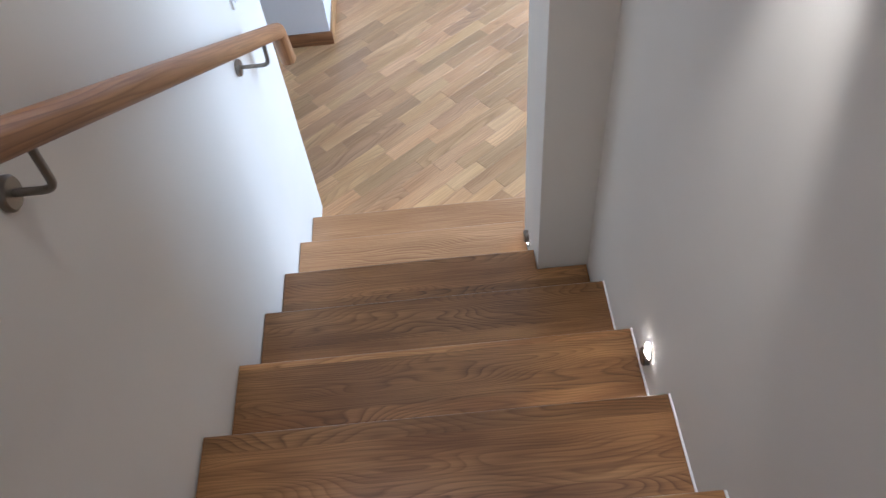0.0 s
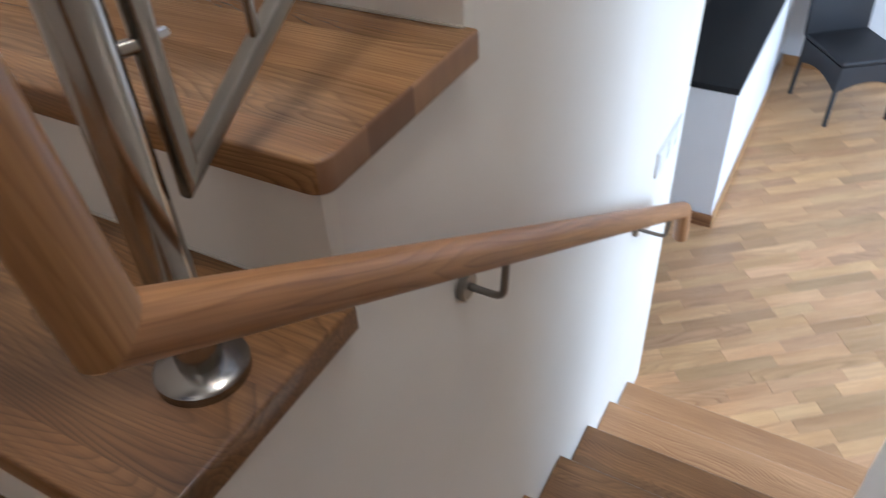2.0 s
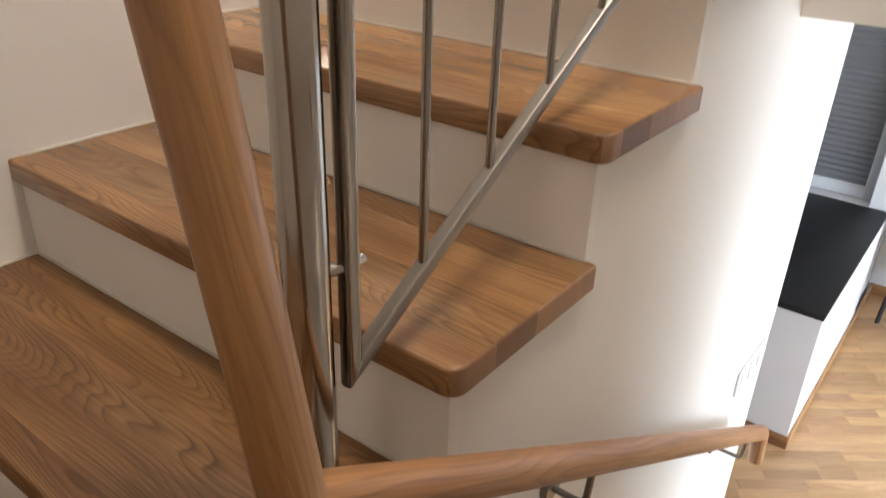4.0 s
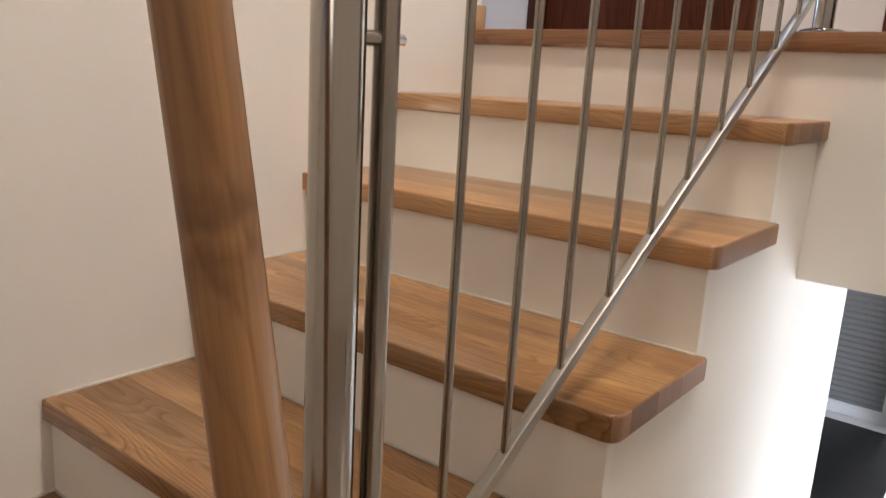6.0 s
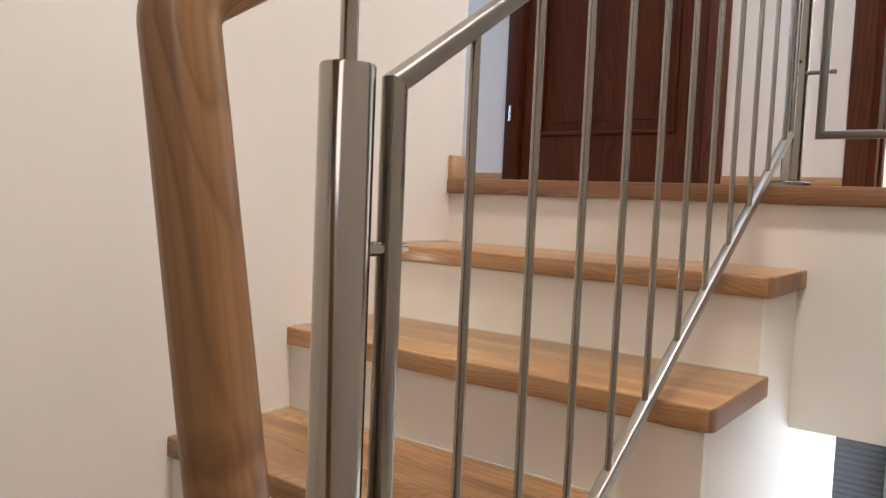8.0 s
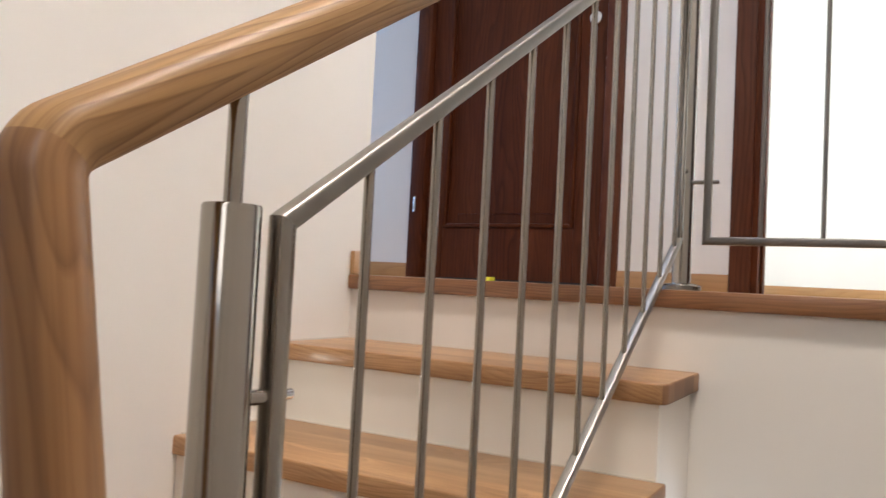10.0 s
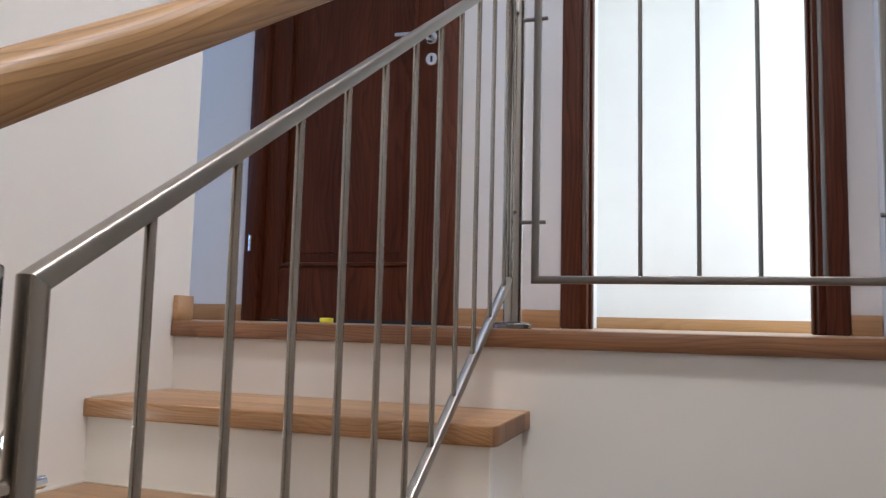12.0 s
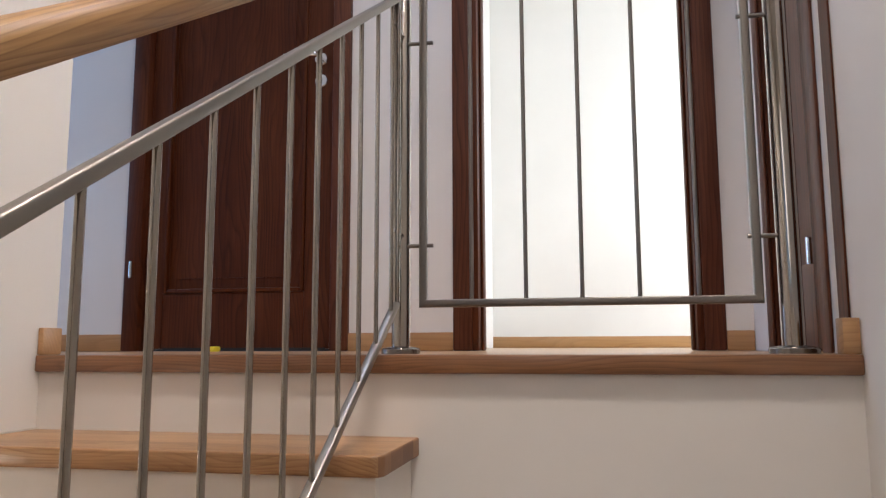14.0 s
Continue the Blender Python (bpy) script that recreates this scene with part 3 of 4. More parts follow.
def newel(name, x, y, z0, z1, label, rod=None, r=0.0212):
    ob = empty(name, (x, y, z0), label, "post", "steel posts")
    autosmooth(part("tube", lathe([(0, 0.004), (r, 0.004), (r, z1 - z0 - 0.002), (r - 0.001, z1 - z0), (0, z1 - z0)], 40), M_STEEL, ob))
    autosmooth(part("base_plate", base_plate(2.08 * r), M_STEELB, ob))
    if rod:
        autosmooth(part("rod", lathe([(0, z1 - z0), (0.0068, z1 - z0), (0.0068, rod - z0), (0, rod - z0)], 20), M_STEEL, ob))
    return ob


newel("newel_post", POST_X, POST_Y, 0.0, 0.906, "brushed steel newel post on the winder tread", rod=1.0)
newel("landing_post", -0.057, 1.256, HALL, 1.80, "brushed steel post at the head of the flight", rod=1.86)
newel("wall_side_post", 0.774, 1.254, HALL, 1.80, "brushed steel post beside the wall", rod=1.86, r=0.0235)

# ---------------------------------------------------------------- balustrade panel of the flight
SL = 0.625
panel = empty("stair_balustrade", (XP, 0, 0), "brushed steel balustrade panel with thin upright bars", "balustrade")
YA, YB = -0.0725, 1.172
Y0, DB = 0.0325, 0.1101
top_z, low_z = 0.9546 - SL * Y0, 0.2635 - SL * Y0
a, b = Vector((0, YA, low_z + SL * YA)), Vector((0, YA, top_z + SL * YA + 0.008))
c, d = Vector((0, YB, top_z + SL * YB + 0.008)), Vector((0, YB, low_z + SL * YB))
FT = 0.0172
loop_pts = [a, b, c, d]
for i, nm in enumerate(("frame_end", "frame_top", "frame_end", "frame_bottom")):
    p, q, o, s = loop_pts[i], loop_pts[(i + 1) % 4], loop_pts[i - 1], loop_pts[(i + 2) % 4]
    dn = (q - p).normalized()
    autosmooth(part(nm, sweep([p, q], FT, FT, 24, 4.0, start=dn + (p - o).normalized(), end=dn + (s - q).normalized()), M_STEELR if i % 2 else M_STEELBAR, panel))
for k in range(11):
    y = Y0 + k * DB
    if y > YB - 0.02:
        break
    autosmooth(part("baluster", sweep([(0, y, low_z + SL * y), (0, y, top_z + SL * y + 0.004)], 0.0094, 0.0094, 12), M_STEELBAR, panel))
for z in (0.310, 0.769):
    autosmooth(part("fixing_pin", sweep([(POST_X - XP, POST_Y, z), (0, YA, z)], 0.012, 0.012, 12), M_STEEL, panel))
    autosmooth(part("cap_nut", sweep([(0.0, YA + FT / 2 - 0.001, z), (0.0, YA + 0.019, z)], 0.0088, 0.0088, 10), M_CHROME, panel))
for z in (1.135, 1.61):
    autosmooth(part("fixing_pin", sweep([(0, YB, z), (-0.005, 1.256, z)], 0.010, 0.010, 12), M_STEEL, panel))
    autosmooth(part("cap_nut", sweep([(0.0, YB - 0.018, z), (0.0, YB, z)], 0.009, 0.009, 10), M_CHROME, panel))

# ---------------------------------------------------------------- balustrade of the landing
GY = 1.248
gate = empty("landing_balustrade", (0, GY, HALL), "brushed steel landing balustrade with thin upright bars", "balustrade")
gx0, gx1, gz0, gz1 = -0.003, 0.711, 0.980, 1.78
corners = [Vector((gx0, 0, gz0 - HALL)), Vector((gx0, 0, gz1 - HALL)), Vector((gx1, 0, gz1 - HALL)), Vector((gx1, 0, gz0 - HALL))]
for i, nm in enumerate(("frame_end", "frame_top", "frame_end", "frame_bottom")):
    p, q, o, s = corners[i], corners[(i + 1) % 4], corners[i - 1], corners[(i + 2) % 4]
    dn = (q - p).normalized()
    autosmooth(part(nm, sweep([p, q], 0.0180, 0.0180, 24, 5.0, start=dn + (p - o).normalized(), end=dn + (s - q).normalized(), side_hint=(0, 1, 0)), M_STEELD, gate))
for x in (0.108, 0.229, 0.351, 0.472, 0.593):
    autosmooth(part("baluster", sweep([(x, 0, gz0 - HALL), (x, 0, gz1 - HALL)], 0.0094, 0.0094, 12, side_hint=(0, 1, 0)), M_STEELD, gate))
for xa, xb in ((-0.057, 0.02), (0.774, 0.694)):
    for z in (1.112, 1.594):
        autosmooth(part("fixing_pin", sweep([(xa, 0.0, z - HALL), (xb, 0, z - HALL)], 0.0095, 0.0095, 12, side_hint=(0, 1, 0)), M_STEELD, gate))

# ---------------------------------------------------------------- step lights
def step_light(x, y, z, facing, hood=0, lens=M_LAMP):
    """A small oval recessed lamp with a steel hood over its lower half."""
    ob = empty("step_light", (x, y, z), "small lit step light with a steel hood in the wall", "lamp", "step lights")
    s = facing

    def disc(ry, rz, x0, x1, zc, half=0):
        bm = bmesh.new()
        ring = []
        cnt = 28
        for xx, kk in ((x0, 1.0), (x1 - 0.002, 1.0), (x1, 0.9)):
            ring.append([bm.verts.new((s * xx, ry * kk * math.cos(2 * math.pi * q / cnt), zc + rz * kk * math.sin(2 * math.pi * q / cnt))) for q in range(cnt)])
        for u, v in zip(ring, ring[1:]):
            for q in range(cnt):
                bm.faces.new((u[q], u[(q + 1) % cnt], v[(q + 1) % cnt], v[q]))
        bm.faces.new(ring[0][::-1])
        bm.faces.new(ring[-1])
        bmesh.ops.recalc_face_normals(bm, faces=bm.faces)
        return bm
    autosmooth(part("rim", disc(0.020, 0.034, -0.004, 0.003, 0.0), M_STEELD, ob))
    autosmooth(part("lens", disc(0.016, 0.028, 0.0, 0.0055, 0.003), lens, ob, "glowing white lens"))
    if hood:
        autosmooth(part("hood", disc(0.0195, 0.022, 0.0, 0.014, 0.0125 * hood), M_STEELD, ob))
    return ob


step_light(XR, 0.417, -0.984, -1, hood=-1)
step_light(PIL_X, 1.148, -1.490, -1, hood=1, lens=M_LAMPDIM)
step_light(XL, 0.667, 0.632, 1, lens=M_LAMPDIM)

# lamp body out of view, added to carry the streak's spot light
wl = empty("unseen_wall_lamp", (XR, 0.265, 0.37), "unseen small steel wall lamp added for a streak of light", "lamp")
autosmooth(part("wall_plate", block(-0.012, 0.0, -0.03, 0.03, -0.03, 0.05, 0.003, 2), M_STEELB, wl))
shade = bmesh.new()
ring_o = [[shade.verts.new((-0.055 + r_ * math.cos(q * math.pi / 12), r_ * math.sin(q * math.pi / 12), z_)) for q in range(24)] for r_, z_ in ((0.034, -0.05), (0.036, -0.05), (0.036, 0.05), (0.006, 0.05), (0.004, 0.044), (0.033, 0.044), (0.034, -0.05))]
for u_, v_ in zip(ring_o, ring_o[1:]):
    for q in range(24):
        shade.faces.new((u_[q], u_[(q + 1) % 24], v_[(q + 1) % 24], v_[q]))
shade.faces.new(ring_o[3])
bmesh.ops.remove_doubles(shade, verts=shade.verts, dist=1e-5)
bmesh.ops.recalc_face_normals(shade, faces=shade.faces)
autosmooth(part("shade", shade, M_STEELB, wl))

# ---------------------------------------------------------------- upper hall
structure("floor_hall", block(-3.6, 2.2, EDGE + 0.161, 5.2, HALL - 0.0335, HALL - 0.001), M_PLANK, "light oak floor of the upper hall", "floor")
F1L, F1R = -1.337, -0.465      # outer edges of the closed door's frame
F2L, F2R = -0.095, 0.775       # outer edges of the open doorway's frame
DH = HALL + 2.08
wall_n = empty("wall_hall", (0, HALL_Y, HALL), "pale wall of the upper hall with two doorways", "wall", kind="structure")
T0_, T1_ = 0.0, 0.15
for x0, x1, z0, z1 in ((-3.6, F1L + 0.03, 0, TOP - HALL), (F1R - 0.03, F2L + 0.03, 0, TOP - HALL), (F2R - 0.03, 1.06, 0, TOP - HALL),
                       (F1L + 0.03, F1R - 0.03, DH - HALL - 0.03, TOP - HALL), (F2L + 0.03, F2R - 0.03, DH - HALL - 0.03, TOP - HALL)):
    part("wall_panel", block(x0, x1, T0_, T1_, z0, z1), M_HALLWALL, wall_n)
# right-hand wall of the hall with its own doorway
D3A, D3B = 1.352, 1.810
wall_e = empty("wall_hall_side", (XU, 1.2, HALL), "white side wall of the upper hall with a narrow door", "wall", kind="structure")
for y0, y1, z0, z1 in ((0.001, D3A - 1.2 - 0.03, 0, TOP - HALL), (D3B - 1.2 + 0.03, HALL_Y - 1.2, 0, TOP - HALL), (D3A - 1.2 - 0.03, D3B - 1.2 + 0.03, 2.08, TOP - HALL)):
    part("wall_panel", block(0, 0.19, y0, y1, z0, z1), M_HALLWALL, wall_e)
pierced("wall_hall_left", -3.75, -3.6, 1.0, 5.2, HALL, TOP, [(1.25, 1.99, 1.28, 2.72)], M_HALLWALL, "pale plastered end wall of the hall with a window")
structure("wall_hall_near", block(-3.6, XL - 0.14, 1.05, 1.16, HALL, TOP), M_HALLWALL, "pale plastered wall of the hall beside the stairwell")


def skirting(name, x0, x1, y0, y1, z=HALL, height=0.062):
    ob = autosmooth(part(name, block(x0, x1, y0, y1, z, z + height, 0.003, 2), M_SKIRT))
    return tagged(ob, "light oak skirting board along the wall", "skirting", kind="structure")


skirting("baseboard", F1R, F2L, HALL_Y - 0.014, HALL_Y - 0.001)
skirting("baseboard", -3.5, F1L, HALL_Y - 0.014, HALL_Y - 0.001)
skirting("baseboard", F2R, XU - 0.002, HALL_Y - 0.014, HALL_Y - 0.001)
skirting("baseboard", XL + 0.001, XL + 0.016, EDGE + 0.004, 1.175)
skirting("baseboard", XU - 0.032, XU - 0.001, EDGE + 0.008, 1.160, height=0.068)

# closed panelled door
door = empty("door_1", ((F1L + F1R) / 2, HALL_Y, HALL), "closed dark brown panelled wooden door with chrome handle", "door", kind="structure")
cx = (F1L + F1R) / 2


def frame_bar(parent, x0, x1, y0, y1, z0, z1, mat, name="door_frame"):
    return autosmooth(part(name, block(x0, x1, y0, y1, z0, z1, 0.006, 2), mat, parent))


AW = 0.068
frame_bar(door, F1L - cx, F1L + AW - cx, -0.018, 0.10, 0, DH - HALL, M_DOOR)
frame_bar(door, F1R - AW - cx, F1R - cx, -0.018, 0.10, 0, DH - HALL, M_JAMB)
frame_bar(door, F1L + AW - cx, F1R - AW - cx, -0.018, 0.10, DH - HALL - AW, DH - HALL, M_DOOR)
lx0, lx1 = F1L + AW + 0.003 - cx, F1R - AW - 0.003 - cx
leaf_top = DH - HALL - AW - 0.004
px0, px1 = -1.190 - cx, -0.639 - cx
for nm, x0, x1, z0, z1 in (("stile", lx0, px0, 0.008, leaf_top), ("stile", px1, lx1, 0.008, leaf_top), ("rail", px0, px1, 0.008, 0.21), ("rail", px0, px1, leaf_top - 0.13, leaf_top)):
    autosmooth(part("door_" + nm, block(x0, x1, 0.012, 0.052, z0, z1, 0.002, 1), M_DOOR, door))
for z0, z1 in ((0.21, leaf_top - 0.13),):
    bm = block(px0, px1, 0.03, 0.046, z0, z1)
    box(bm, px0 + 0.055, px1 - 0.055, 0.026, 0.031, z0 + 0.055, z1 - 0.055)
    autosmooth(part("door_panel", bm, M_DOOR, door))
    for x0, x1, za, zb in ((px0, px0 + 0.016, z0, z1), (px1 - 0.016, px1, z0, z1), (px0 + 0.016, px1 - 0.016, z0, z0 + 0.016), (px0 + 0.016, px1 - 0.016, z1 - 0.016, z1)):
        autosmooth(part("moulding", block(x0, x1, 0.004, 0.03, za, zb, 0.005, 2), M_DOORG, door))
# two black blocks stand in for the dark gap below the leaf
part("threshold_gap", block(lx0, lx1, 0.014, 0.05, 0.0, 0.007), M_BLACK, door)
part("threshold_shade", block(lx0 + 0.09, lx1 - 0.02, -0.004, 0.012, 0.0, 0.012), M_BLACK, door, "black strip standing in for the dark gap under the door")
for z in (0.30, 1.75):
    autosmooth(part("hinge", sweep([(F1L + AW - 0.036 - cx, -0.024, z - 0.03), (F1L + AW - 0.036 - cx, -0.024, z + 0.03)], 0.013, 0.013, 12), M_CHROME, door, "bright steel hinge"))
hx = -0.586 - cx
rose = lathe([(0, 0), (0.025, 0), (0.025, 0.007), (0.022, 0.010), (0, 0.010)], 28)
bmesh.ops.transform(rose, matrix=Matrix.Translation((hx, 0.012, 1.062)) @ Matrix.Rotation(radians(90), 4, "X"), verts=rose.verts)
handle = autosmooth(part("door_handle", rose, M_CHROME, door, "chrome lever handle"))
autosmooth(part("lever", sweep(rounded([(hx, 0.01, 1.062), (hx, -0.045, 1.062), (hx - 0.125, -0.045, 1.065)], 0.014, 5), 0.018, 0.016, 14, side_hint=(0, 0, 1)), M_CHROME, handle))
rose = lathe([(0, 0), (0.025, 0), (0.025, 0.007), (0.022, 0.010), (0, 0.010)], 28)
bmesh.ops.transform(rose, matrix=Matrix.Translation((hx + 0.002, 0.012, 0.980)) @ Matrix.Rotation(radians(90), 4, "X"), verts=rose.verts)
lock = autosmooth(part("lock_rose", rose, M_CHROME, door, "chrome key escutcheon"))
part("keyhole", block(hx - 0.002, hx + 0.006, 0.0005, 0.006, 0.968, 0.990), M_BLACK, lock)

# open doorway into the bright room
dw = empty("door_2", ((F2L + F2R) / 2, HALL_Y, HALL), "open doorway with a red-brown wooden frame", "doorway", kind="structure")
c2 = (F2L + F2R) / 2
for x0, x1 in ((F2L, F2L + 0.066), (F2R - 0.066, F2R)):
    frame_bar(dw, x0 - c2, x1 - c2, -0.018, -0.001, 0, DH - HALL, M_JAMB, "architrave")
frame_bar(dw, F2L - c2, F2R - c2, -0.018, -0.001, DH - HALL, DH - HALL + 0.066, M_JAMB, "architrave")
for x0, x1 in ((F2L + 0.058, F2L + 0.088), (F2R - 0.088, F2R - 0.058)):
    frame_bar(dw, x0 - c2, x1 - c2, -0.012, 0.16, 0, DH - HALL, M_DOOR, "jamb")
    s_ = 1 if x0 < c2 else -1
    xa = (x1 if s_ > 0 else x0) - c2
    frame_bar(dw, min(xa, xa + s_ * 0.011), max(xa, xa + s_ * 0.011), 0.03, 0.075, 0, DH - HALL, M_DOOR, "door_stop")
frame_bar(dw, F2L + 0.058 - c2, F2R - 0.058 - c2, -0.012, 0.16, DH - HALL - 0.03, DH - HALL, M_DOOR, "jamb")

# room behind it
structure("wall_room_far", block(-0.9, 2.2, 4.4, 4.55, HALL, TOP), M_CEIL, "white wall of the bright room behind the open doorway")
structure("wall_room_left", block(-0.42, -0.277, HALL_Y + 0.151, 4.4, HALL, TOP), M_CEIL, "white side wall of the bright room")
# unseen outer wall; the side room's window opening is added
pierced("wall_room_right", 2.2, 2.35, 1.0, 4.55, HALL, TOP, [(1.33, 1.87, 1.38, 2.62), (2.58, 4.02, 1.23, 2.77)], M_CEIL, "unseen white outer wall of the bright rooms, one window opening added")
structure("wall_room_split", block(1.04, 2.2, HALL_Y + 0.151, HALL_Y + 0.25, HALL, TOP), M_CEIL, "white partition wall between two rooms")
structure("wall_side_room_near", block(1.04, 2.2, 1.0, 1.1, HALL, TOP), M_CEIL, "white wall of the side room")
skirting("baseboard", -0.276, 2.19, 4.384, 4.399, height=0.07)
tagged(autosmooth(part("wall_socket", block(0.955, 1.005, 4.388, 4.4, 1.02, 1.075, 0.004, 2), M_WHITE)), "small white wall socket above the skirting board", "socket")

# narrow closed door in the side wall
d3 = empty("door_3", (XU, (D3A + D3B) / 2, HALL), "closed narrow red-brown wooden door in the side wall", "door", kind="structure")
c3 = (D3A + D3B) / 2
for y0, y1 in ((D3A - 0.068, D3A), (D3B, D3B + 0.06)):
    frame_bar(d3, -0.008, 0.0, y0 - c3, y1 - c3, 0, 2.08, M_JAMB, "architrave")
    frame_bar(d3, 0.001, 0.189, max(y0, D3A - 0.028) - c3, min(y1, D3B + 0.028) - c3, 0, 2.08, M_DOOR, "jamb")
frame_bar(d3, -0.008, 0.0, D3A - 0.068 - c3, D3B + 0.06 - c3, 2.08, 2.14, M_JAMB, "architrave")
for y0, y1, m_ in ((D3A + 0.004, D3A + 0.10, M_DOORG), (D3B - 0.10, D3B - 0.004, M_JAMB)):
    frame_bar(d3, 0.012, 0.052, y0 - c3, y1 - c3, 0.008, 2.07, m_, "door_stile")
frame_bar(d3, 0.012, 0.052, D3A + 0.10 - c3, D3B - 0.10 - c3, 0.008, 0.21, M_JAMB, "door_rail")
frame_bar(d3, 0.012, 0.052, D3A + 0.10 - c3, D3B - 0.10 - c3, 1.94, 2.07, M_JAMB, "door_rail")
frame_bar(d3, 0.024, 0.044, D3A + 0.10 - c3, D3B - 0.10 - c3, 0.21, 1.94, M_JAMB, "door_panel")
autosmooth(part("hinge", sweep([(0.0, D3A + 0.080 - c3, 0.20), (0.0, D3A + 0.080 - c3, 0.262)], 0.013, 0.013, 12), M_CHROME, d3, "bright steel hinge"))
structure("trim_corner", block(XU - 0.005, XU - 0.0005, 1.168, 1.228, HALL, HALL + 2.14, 0.0015, 2), M_DOOR, "dark brown wooden trim at the end of the stairwell wall", "trim")

tagged(autosmooth(part("doorstop", block(-0.887, -0.851, 1.88, 1.92, HALL, HALL + 0.017, 0.004, 2), M_YELLOW)), "small yellow plastic doorstop on the hall floor", "doorstop")

# ---------------------------------------------------------------- lower room
HW_TOP = -1.105
hw = empty("half_wall", (0.016, 2.79, FLOOR), "white half-height wall with a black stone top", "half wall", kind="structure")
part("wall_body", block(-0.75, 0.0, 0, 1.44, 0, HW_TOP - FLOOR - 0.032), M_LOWWALL, hw)
autosmooth(part("black_top", block(-0.76, 0.006, -0.008, 1.44, HW_TOP - FLOOR - 0.0315, HW_TOP - FLOOR, 0.003, 2), M_BLACKTOP, hw, "black stone counter top"))
# front board in the darker oak, its shade put into the colour
autosmooth(part("baseboard", block(-0.74, 0.012, -0.014, -0.001, 0, 0.07, 0.003, 2), M_NOSE, hw, "oak skirting board"))
autosmooth(part("baseboard", block(0.001, 0.013, 0.0, LOW_Y - 2.79, 0, 0.07, 0.003, 2), M_SKIRT, hw, "oak skirting board"))
# window wall behind the counter: a recess with a pleated blind
wy = 4.23
ww = empty("wall_window", (0.0, wy, FLOOR), "white outer wall with a window behind the half wall", "wall", kind="structure")
WX0, WX1, WZ0, WZ1 = -1.55, -0.085, HW_TOP - FLOOR + 0.003, 2.0
for x0, x1, z0, z1 in ((-3.2, WX0, 0, SOFFIT - FLOOR), (WX1, 0.0, 0, SOFFIT - FLOOR), (WX0, WX1, 0, WZ0 - 0.003), (WX0, WX1, WZ1, SOFFIT - FLOOR)):
    part("wall_panel", block(x0, x1, 0.0 if x0 != WX0 or z0 > 1 else 0.001, 0.5, z0, z1), M_LOWWALL, ww)
win = empty("window_1", ((WX0 + WX1) / 2, wy + 0.10, FLOOR + WZ0), "grey framed window covered by a grey pleated blind", "window", kind="structure")
half = (WX1 - WX0) / 2
wh = WZ1 - WZ0
for x0, x1, z0, z1 in ((-half, -half + 0.06, 0, wh), (half - 0.06, half, 0, wh), (-half + 0.06, half - 0.06, 0, 0.055), (-half + 0.06, half - 0.06, wh - 0.06, wh)):
    autosmooth(part("window_frame", block(x0, x1, 0, 0.06, z0, z1, 0.005, 2), M_FRAMEW, win))
bm = bmesh.new()
rows = 62
prev = None
for r_ in range(rows + 1):
    z = 0.07 + (wh - 0.13) * r_ / rows
    yv = 0.014 if r_ % 2 else 0.004
    cur = [bm.verts.new((-half + 0.062, yv, z)), bm.verts.new((half - 0.062, yv, z)), bm.verts.new((half - 0.062, yv + 0.002, z)), bm.verts.new((-half + 0.062, yv + 0.002, z))]
    if prev:
        for q in range(4):
            bm.faces.new((prev[q], prev[(q + 1) % 4], cur[(q + 1) % 4], cur[q]))
    prev = cur
part("blind", bm, M_BLIND, win, "grey pleated blind, drawn")
autosmooth(part("blind_rail", block(-half + 0.061, half - 0.061, -0.004, 0.016, 0.056, 0.076, 0.003, 2), M_FRAMEW, win, "light grey bottom rail of the blind"))
structure("wall_low_far", block(0.0, 3.4, LOW_Y, LOW_Y + 0.2, FLOOR, SOFFIT), M_LOWWALL, "white far wall of the lower room")
structure("wall_low_left", block(-3.35, -3.2, 1.0, LOW_Y + 0.2, FLOOR, SOFFIT), M_LOWWALL, "white side wall of the lower room")
structure("wall_low_kitchen", block(-3.2, -0.13, 1.3, 1.45, FLOOR, SOFFIT), M_LOWWALL, "white wall of the lower room behind the stair")
structure("wall_low_near", block(XR + 0.14, 3.4, 1.10, 1.245, FLOOR, SOFFIT), M_LOWWALL, "white near wall of the lower room")
wr = empty("wall_low_right", (3.2, 1.2, FLOOR), "white outer wall of the lower room with a wide window", "wall", kind="structure")
for y0, y1, z0, z1 in ((0.046, 0.35, 0, 2.24), (3.05, 3.52, 0, 2.24), (0.35, 3.05, 0, 0.28), (0.35, 3.05, 2.0, 2.24)):
    part("wall_panel", block(0, 0.2, y0, y1, z0, z1), M_LOWWALL, wr)
skirting("baseboard", 0.014, 3.19, LOW_Y - 0.014, LOW_Y - 0.001, z=FLOOR, height=0.07)

# triple switch plate on the divider wall
sw = empty("switch_plate", (0.0, 1.53, -0.675), "white triple switch plate on the wall", "switch")
autosmooth(part("plate", block(0.0, 0.008, -0.125, 0.125, -0.041, 0.041, 0.003, 2), M_WHITE, sw))
for k in (-1, 0, 1):
    autosmooth(part("rocker", block(0.008, 0.0115, k * 0.081 - 0.029, k * 0.081 + 0.029, -0.029, 0.029, 0.002, 2), M_WHITE, sw))

# rattan chair
chair = empty("chair", (0.34, 4.38, FLOOR), "dark woven rattan chair with slim tapered legs", "chair")
CA = Matrix.Translation((0.385, 4.02, FLOOR)) @ Matrix.Rotation(radians(36.5), 4, "Z")
chair.matrix_basis = CA
SW, SD, SH = 0.37, 0.40, 0.40
bm = block(-0.01, SW + 0.01, -0.01, SD + 0.02, SH - 0.03, SH, 0.012, 3)
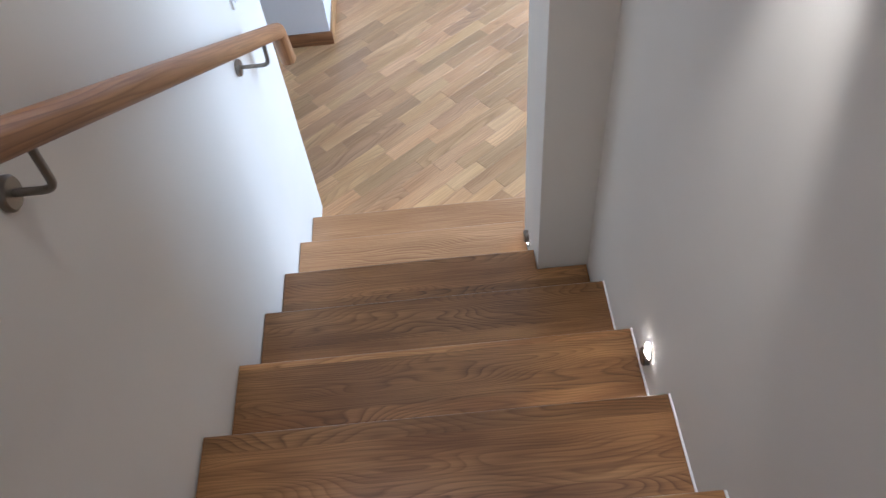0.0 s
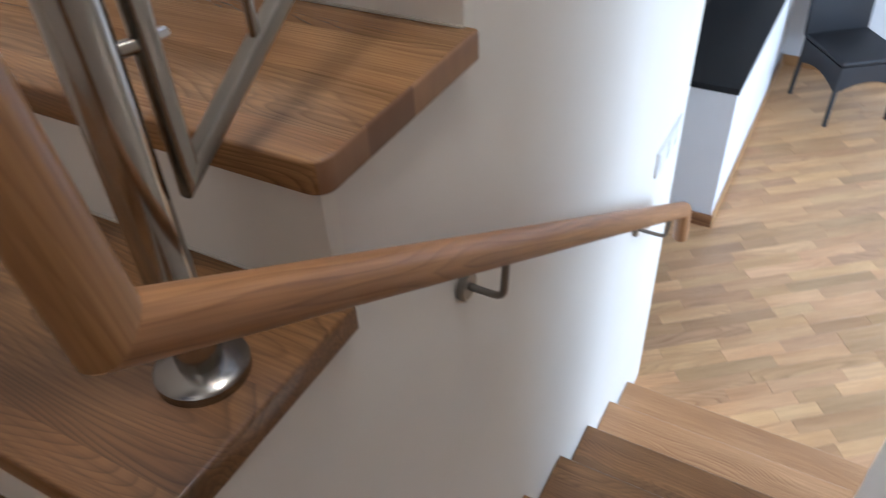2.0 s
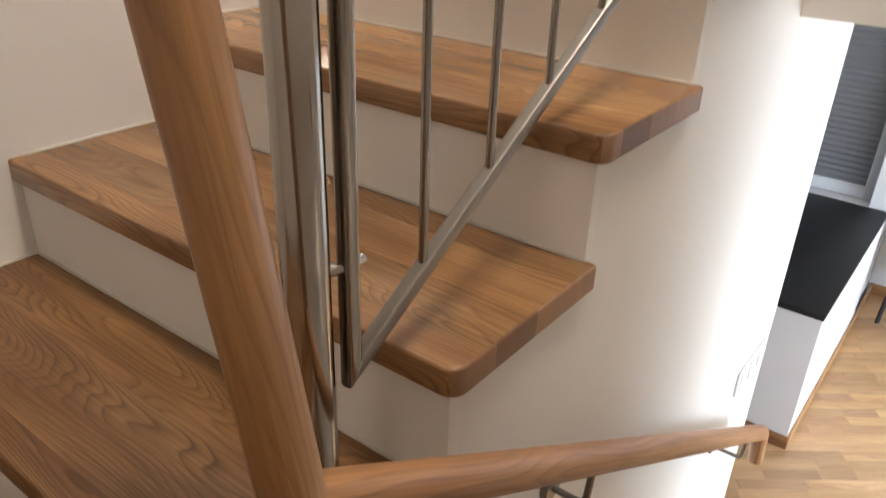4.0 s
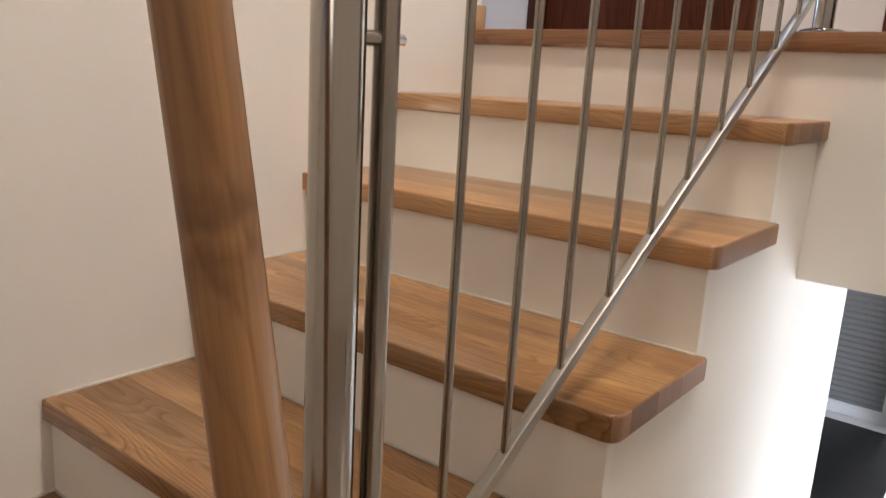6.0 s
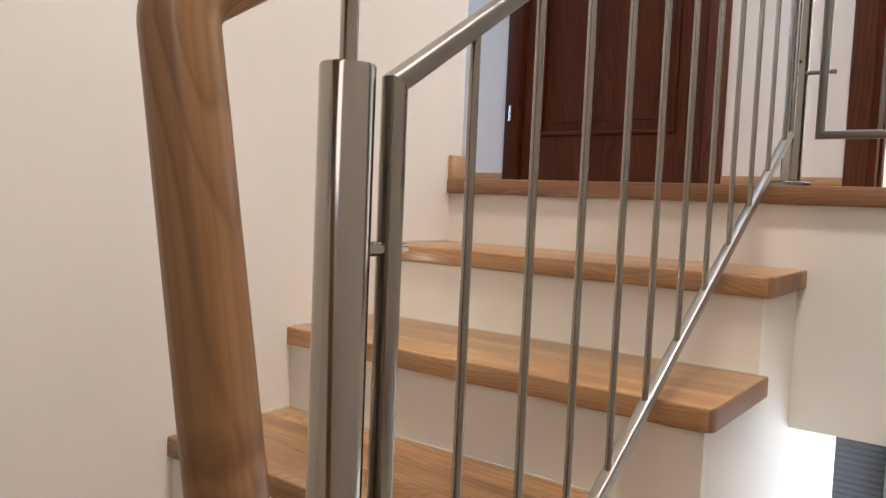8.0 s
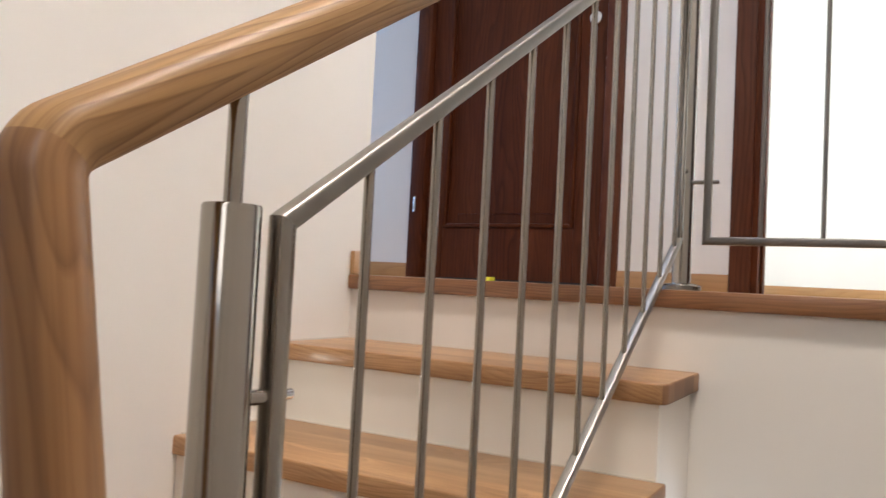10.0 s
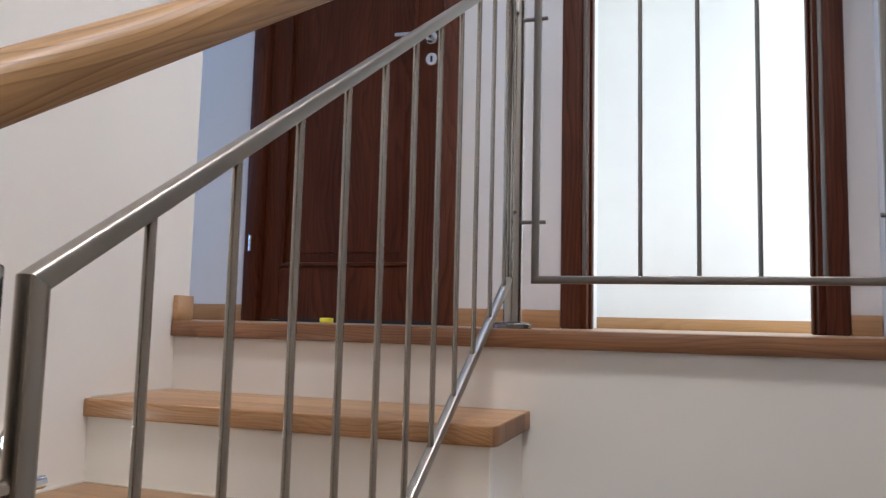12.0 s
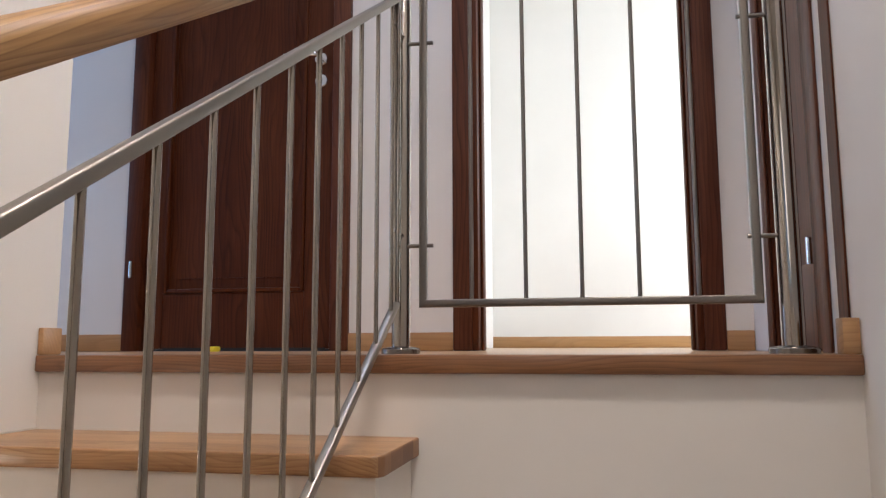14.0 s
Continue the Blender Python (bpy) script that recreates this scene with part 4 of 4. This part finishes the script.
autosmooth(part("seat", bm, M_RATTAN, chair))


def apron(length, lo_end, lo_mid, hi):
    pts = [(0, hi)] + [(0 + length * q / 12, lo_end + (lo_mid - lo_end) * math.sin(math.pi * q / 12)) for q in range(13)] + [(length, hi)]
    return pts


for fixed, axis, length in ((0.0, "y", SW), (SD, "y", SW), (0.0, "x", SD), (SW, "x", SD)):
    bm = prism(apron(length, SH - 0.185, SH - 0.135, SH - 0.031), axis, fixed - 0.009, fixed + 0.009)
    part("apron", bm, M_RATTAN, chair)
for x in (0.006, SW - 0.006):
    for y in (0.006, SD - 0.006):
        autosmooth(part("leg", sweep([(x, y, SH - 0.05), (x + (0.02 if x > 0.1 else -0.02) * 0.6, y + (0.02 if y > 0.1 else -0.02) * 0.6, 0.0)], 0.024, 0.024, 8, 3.0), M_LEG, chair))
bm = prism([(SD - 0.01, SH - 0.02), (SD + 0.03, SH - 0.02), (SD + 0.05, SH + 0.25), (SD + 0.11, SH + 0.52), (SD + 0.075, SH + 0.52), (SD + 0.015, SH + 0.25)], "x", -0.01, SW + 0.01)
bevel(bm, 0.01, 2)
autosmooth(part("backrest", bm, M_RATTAN, chair))

# ---------------------------------------------------------------- parquet, plank by plank
random.seed(4)
ANG, PW, PL = radians(38.3), 0.064, 0.32
floor_ob = bpy.data.objects["floor"]
shapes = []
for ln in (0.55, 0.8, 1.0, 1.3, 1.7):
    bm = block(-PL * ln / 2, PL * ln / 2, -PW / 2 + 0.0004, PW / 2 - 0.0004, -0.011, 0.0)
    top = [e for e in bm.edges if all(v.co.z > -0.001 for v in e.verts)]
    bmesh.ops.bevel(bm, geom=top, offset=0.0009, segments=1, affect="EDGES")
    me = bpy.data.meshes.new("plank")
    bm.to_mesh(me)
    bm.free()
    me.materials.append(M_PLANK)
    shapes.append((PL * ln, me))
turn = Matrix.Rotation(ANG, 4, "Z")
inside = lambda p: -0.4 < p.x < 3.15 and 1.36 < p.y < LOW_Y + 0.14 and not (p.x < -0.2 and p.y > 2.9)
near_planks, rest = [], []
for row in range(-70, 95):
    v = row * PW
    u = -3.0 - random.random() * PL
    while u < 6.5:
        ln, me = random.choice(shapes)
        u += ln / 2
        p = turn @ Vector((u, v, 0))
        p = Vector((p.x, p.y + 1.0, FLOOR + random.uniform(-0.0004, 0.0004)))
        u += ln / 2 + 0.0008
        if inside(p):
            (near_planks if p.x < 1.25 and p.y < 3.7 else rest).append((p, ln, me))
near_planks.sort(key=lambda q: (q[0] - Vector((0.45, 1.6, FLOOR))).length)
rest += near_planks[300:]
for p, ln, me in near_planks[:300]:
    ob = new("plank", me)
    ob.matrix_basis = Matrix.Translation(p) @ turn
    ob.parent = floor_ob
verts, faces = [], []
for p, ln, me in rest:
    base = len(verts)
    m = Matrix.Translation(p) @ turn
    for dx, dy in ((-1, -1), (1, -1), (1, 1), (-1, 1)):
        for dz in (-0.011, 0.0):
            verts.append(tuple(m @ Vector((dx * (ln / 2 - 0.0003), dy * (PW / 2 - 0.0006), dz))))
    faces += [(base + 1, base + 3, base + 5, base + 7), (base, base + 2, base + 3, base + 1), (base + 2, base + 4, base + 5, base + 3), (base + 4, base + 6, base + 7, base + 5), (base + 6, base, base + 1, base + 7)]

M_PLANKS = wood("oak_parquet_far", (0.240, 0.115, 0.046), (0.54, 0.312, 0.144), (0.65, 0.408, 0.208), rough=0.38, lines=60, sway=3.5, vary=0.0, line=0.38)
pn, pl_ = M_PLANKS.node_tree.nodes, M_PLANKS.node_tree.links
geo = pn.new("ShaderNodeNewGeometry")
for node in pn:
    if node.bl_idname == "ShaderNodeHueSaturation":
        mr2 = pn.new("ShaderNodeMapRange")
        mr2.inputs["To Min"].default_value, mr2.inputs["To Max"].default_value = 0.79, 1.21
        pl_.new(geo.outputs["Random Per Island"], mr2.inputs["Value"])
        pl_.new(mr2.outputs[0], node.inputs["Value"])
    if node.bl_idname == "ShaderNodeVectorMath" and node.operation == "SCALE":
        pl_.new(geo.outputs["Random Per Island"], node.inputs["Scale"])
    if node.bl_idname == "ShaderNodeVectorMath" and node.operation == "ADD":
        rt = pn.new("ShaderNodeMapping")
        rt.inputs["Rotation"].default_value = (0, 0, -ANG)
        src = node.inputs[0].links[0].from_socket
        pl_.new(src, rt.inputs["Vector"])
        pl_.new(rt.outputs[0], node.inputs[0])
me = bpy.data.meshes.new("far_planks")
me.from_pydata(verts, [], faces)
me.materials.append(M_PLANKS)
fp = new("far_planks", me)
fp.parent = floor_ob
tagged(fp, "light oak parquet strips laid diagonally", kind="stuff")
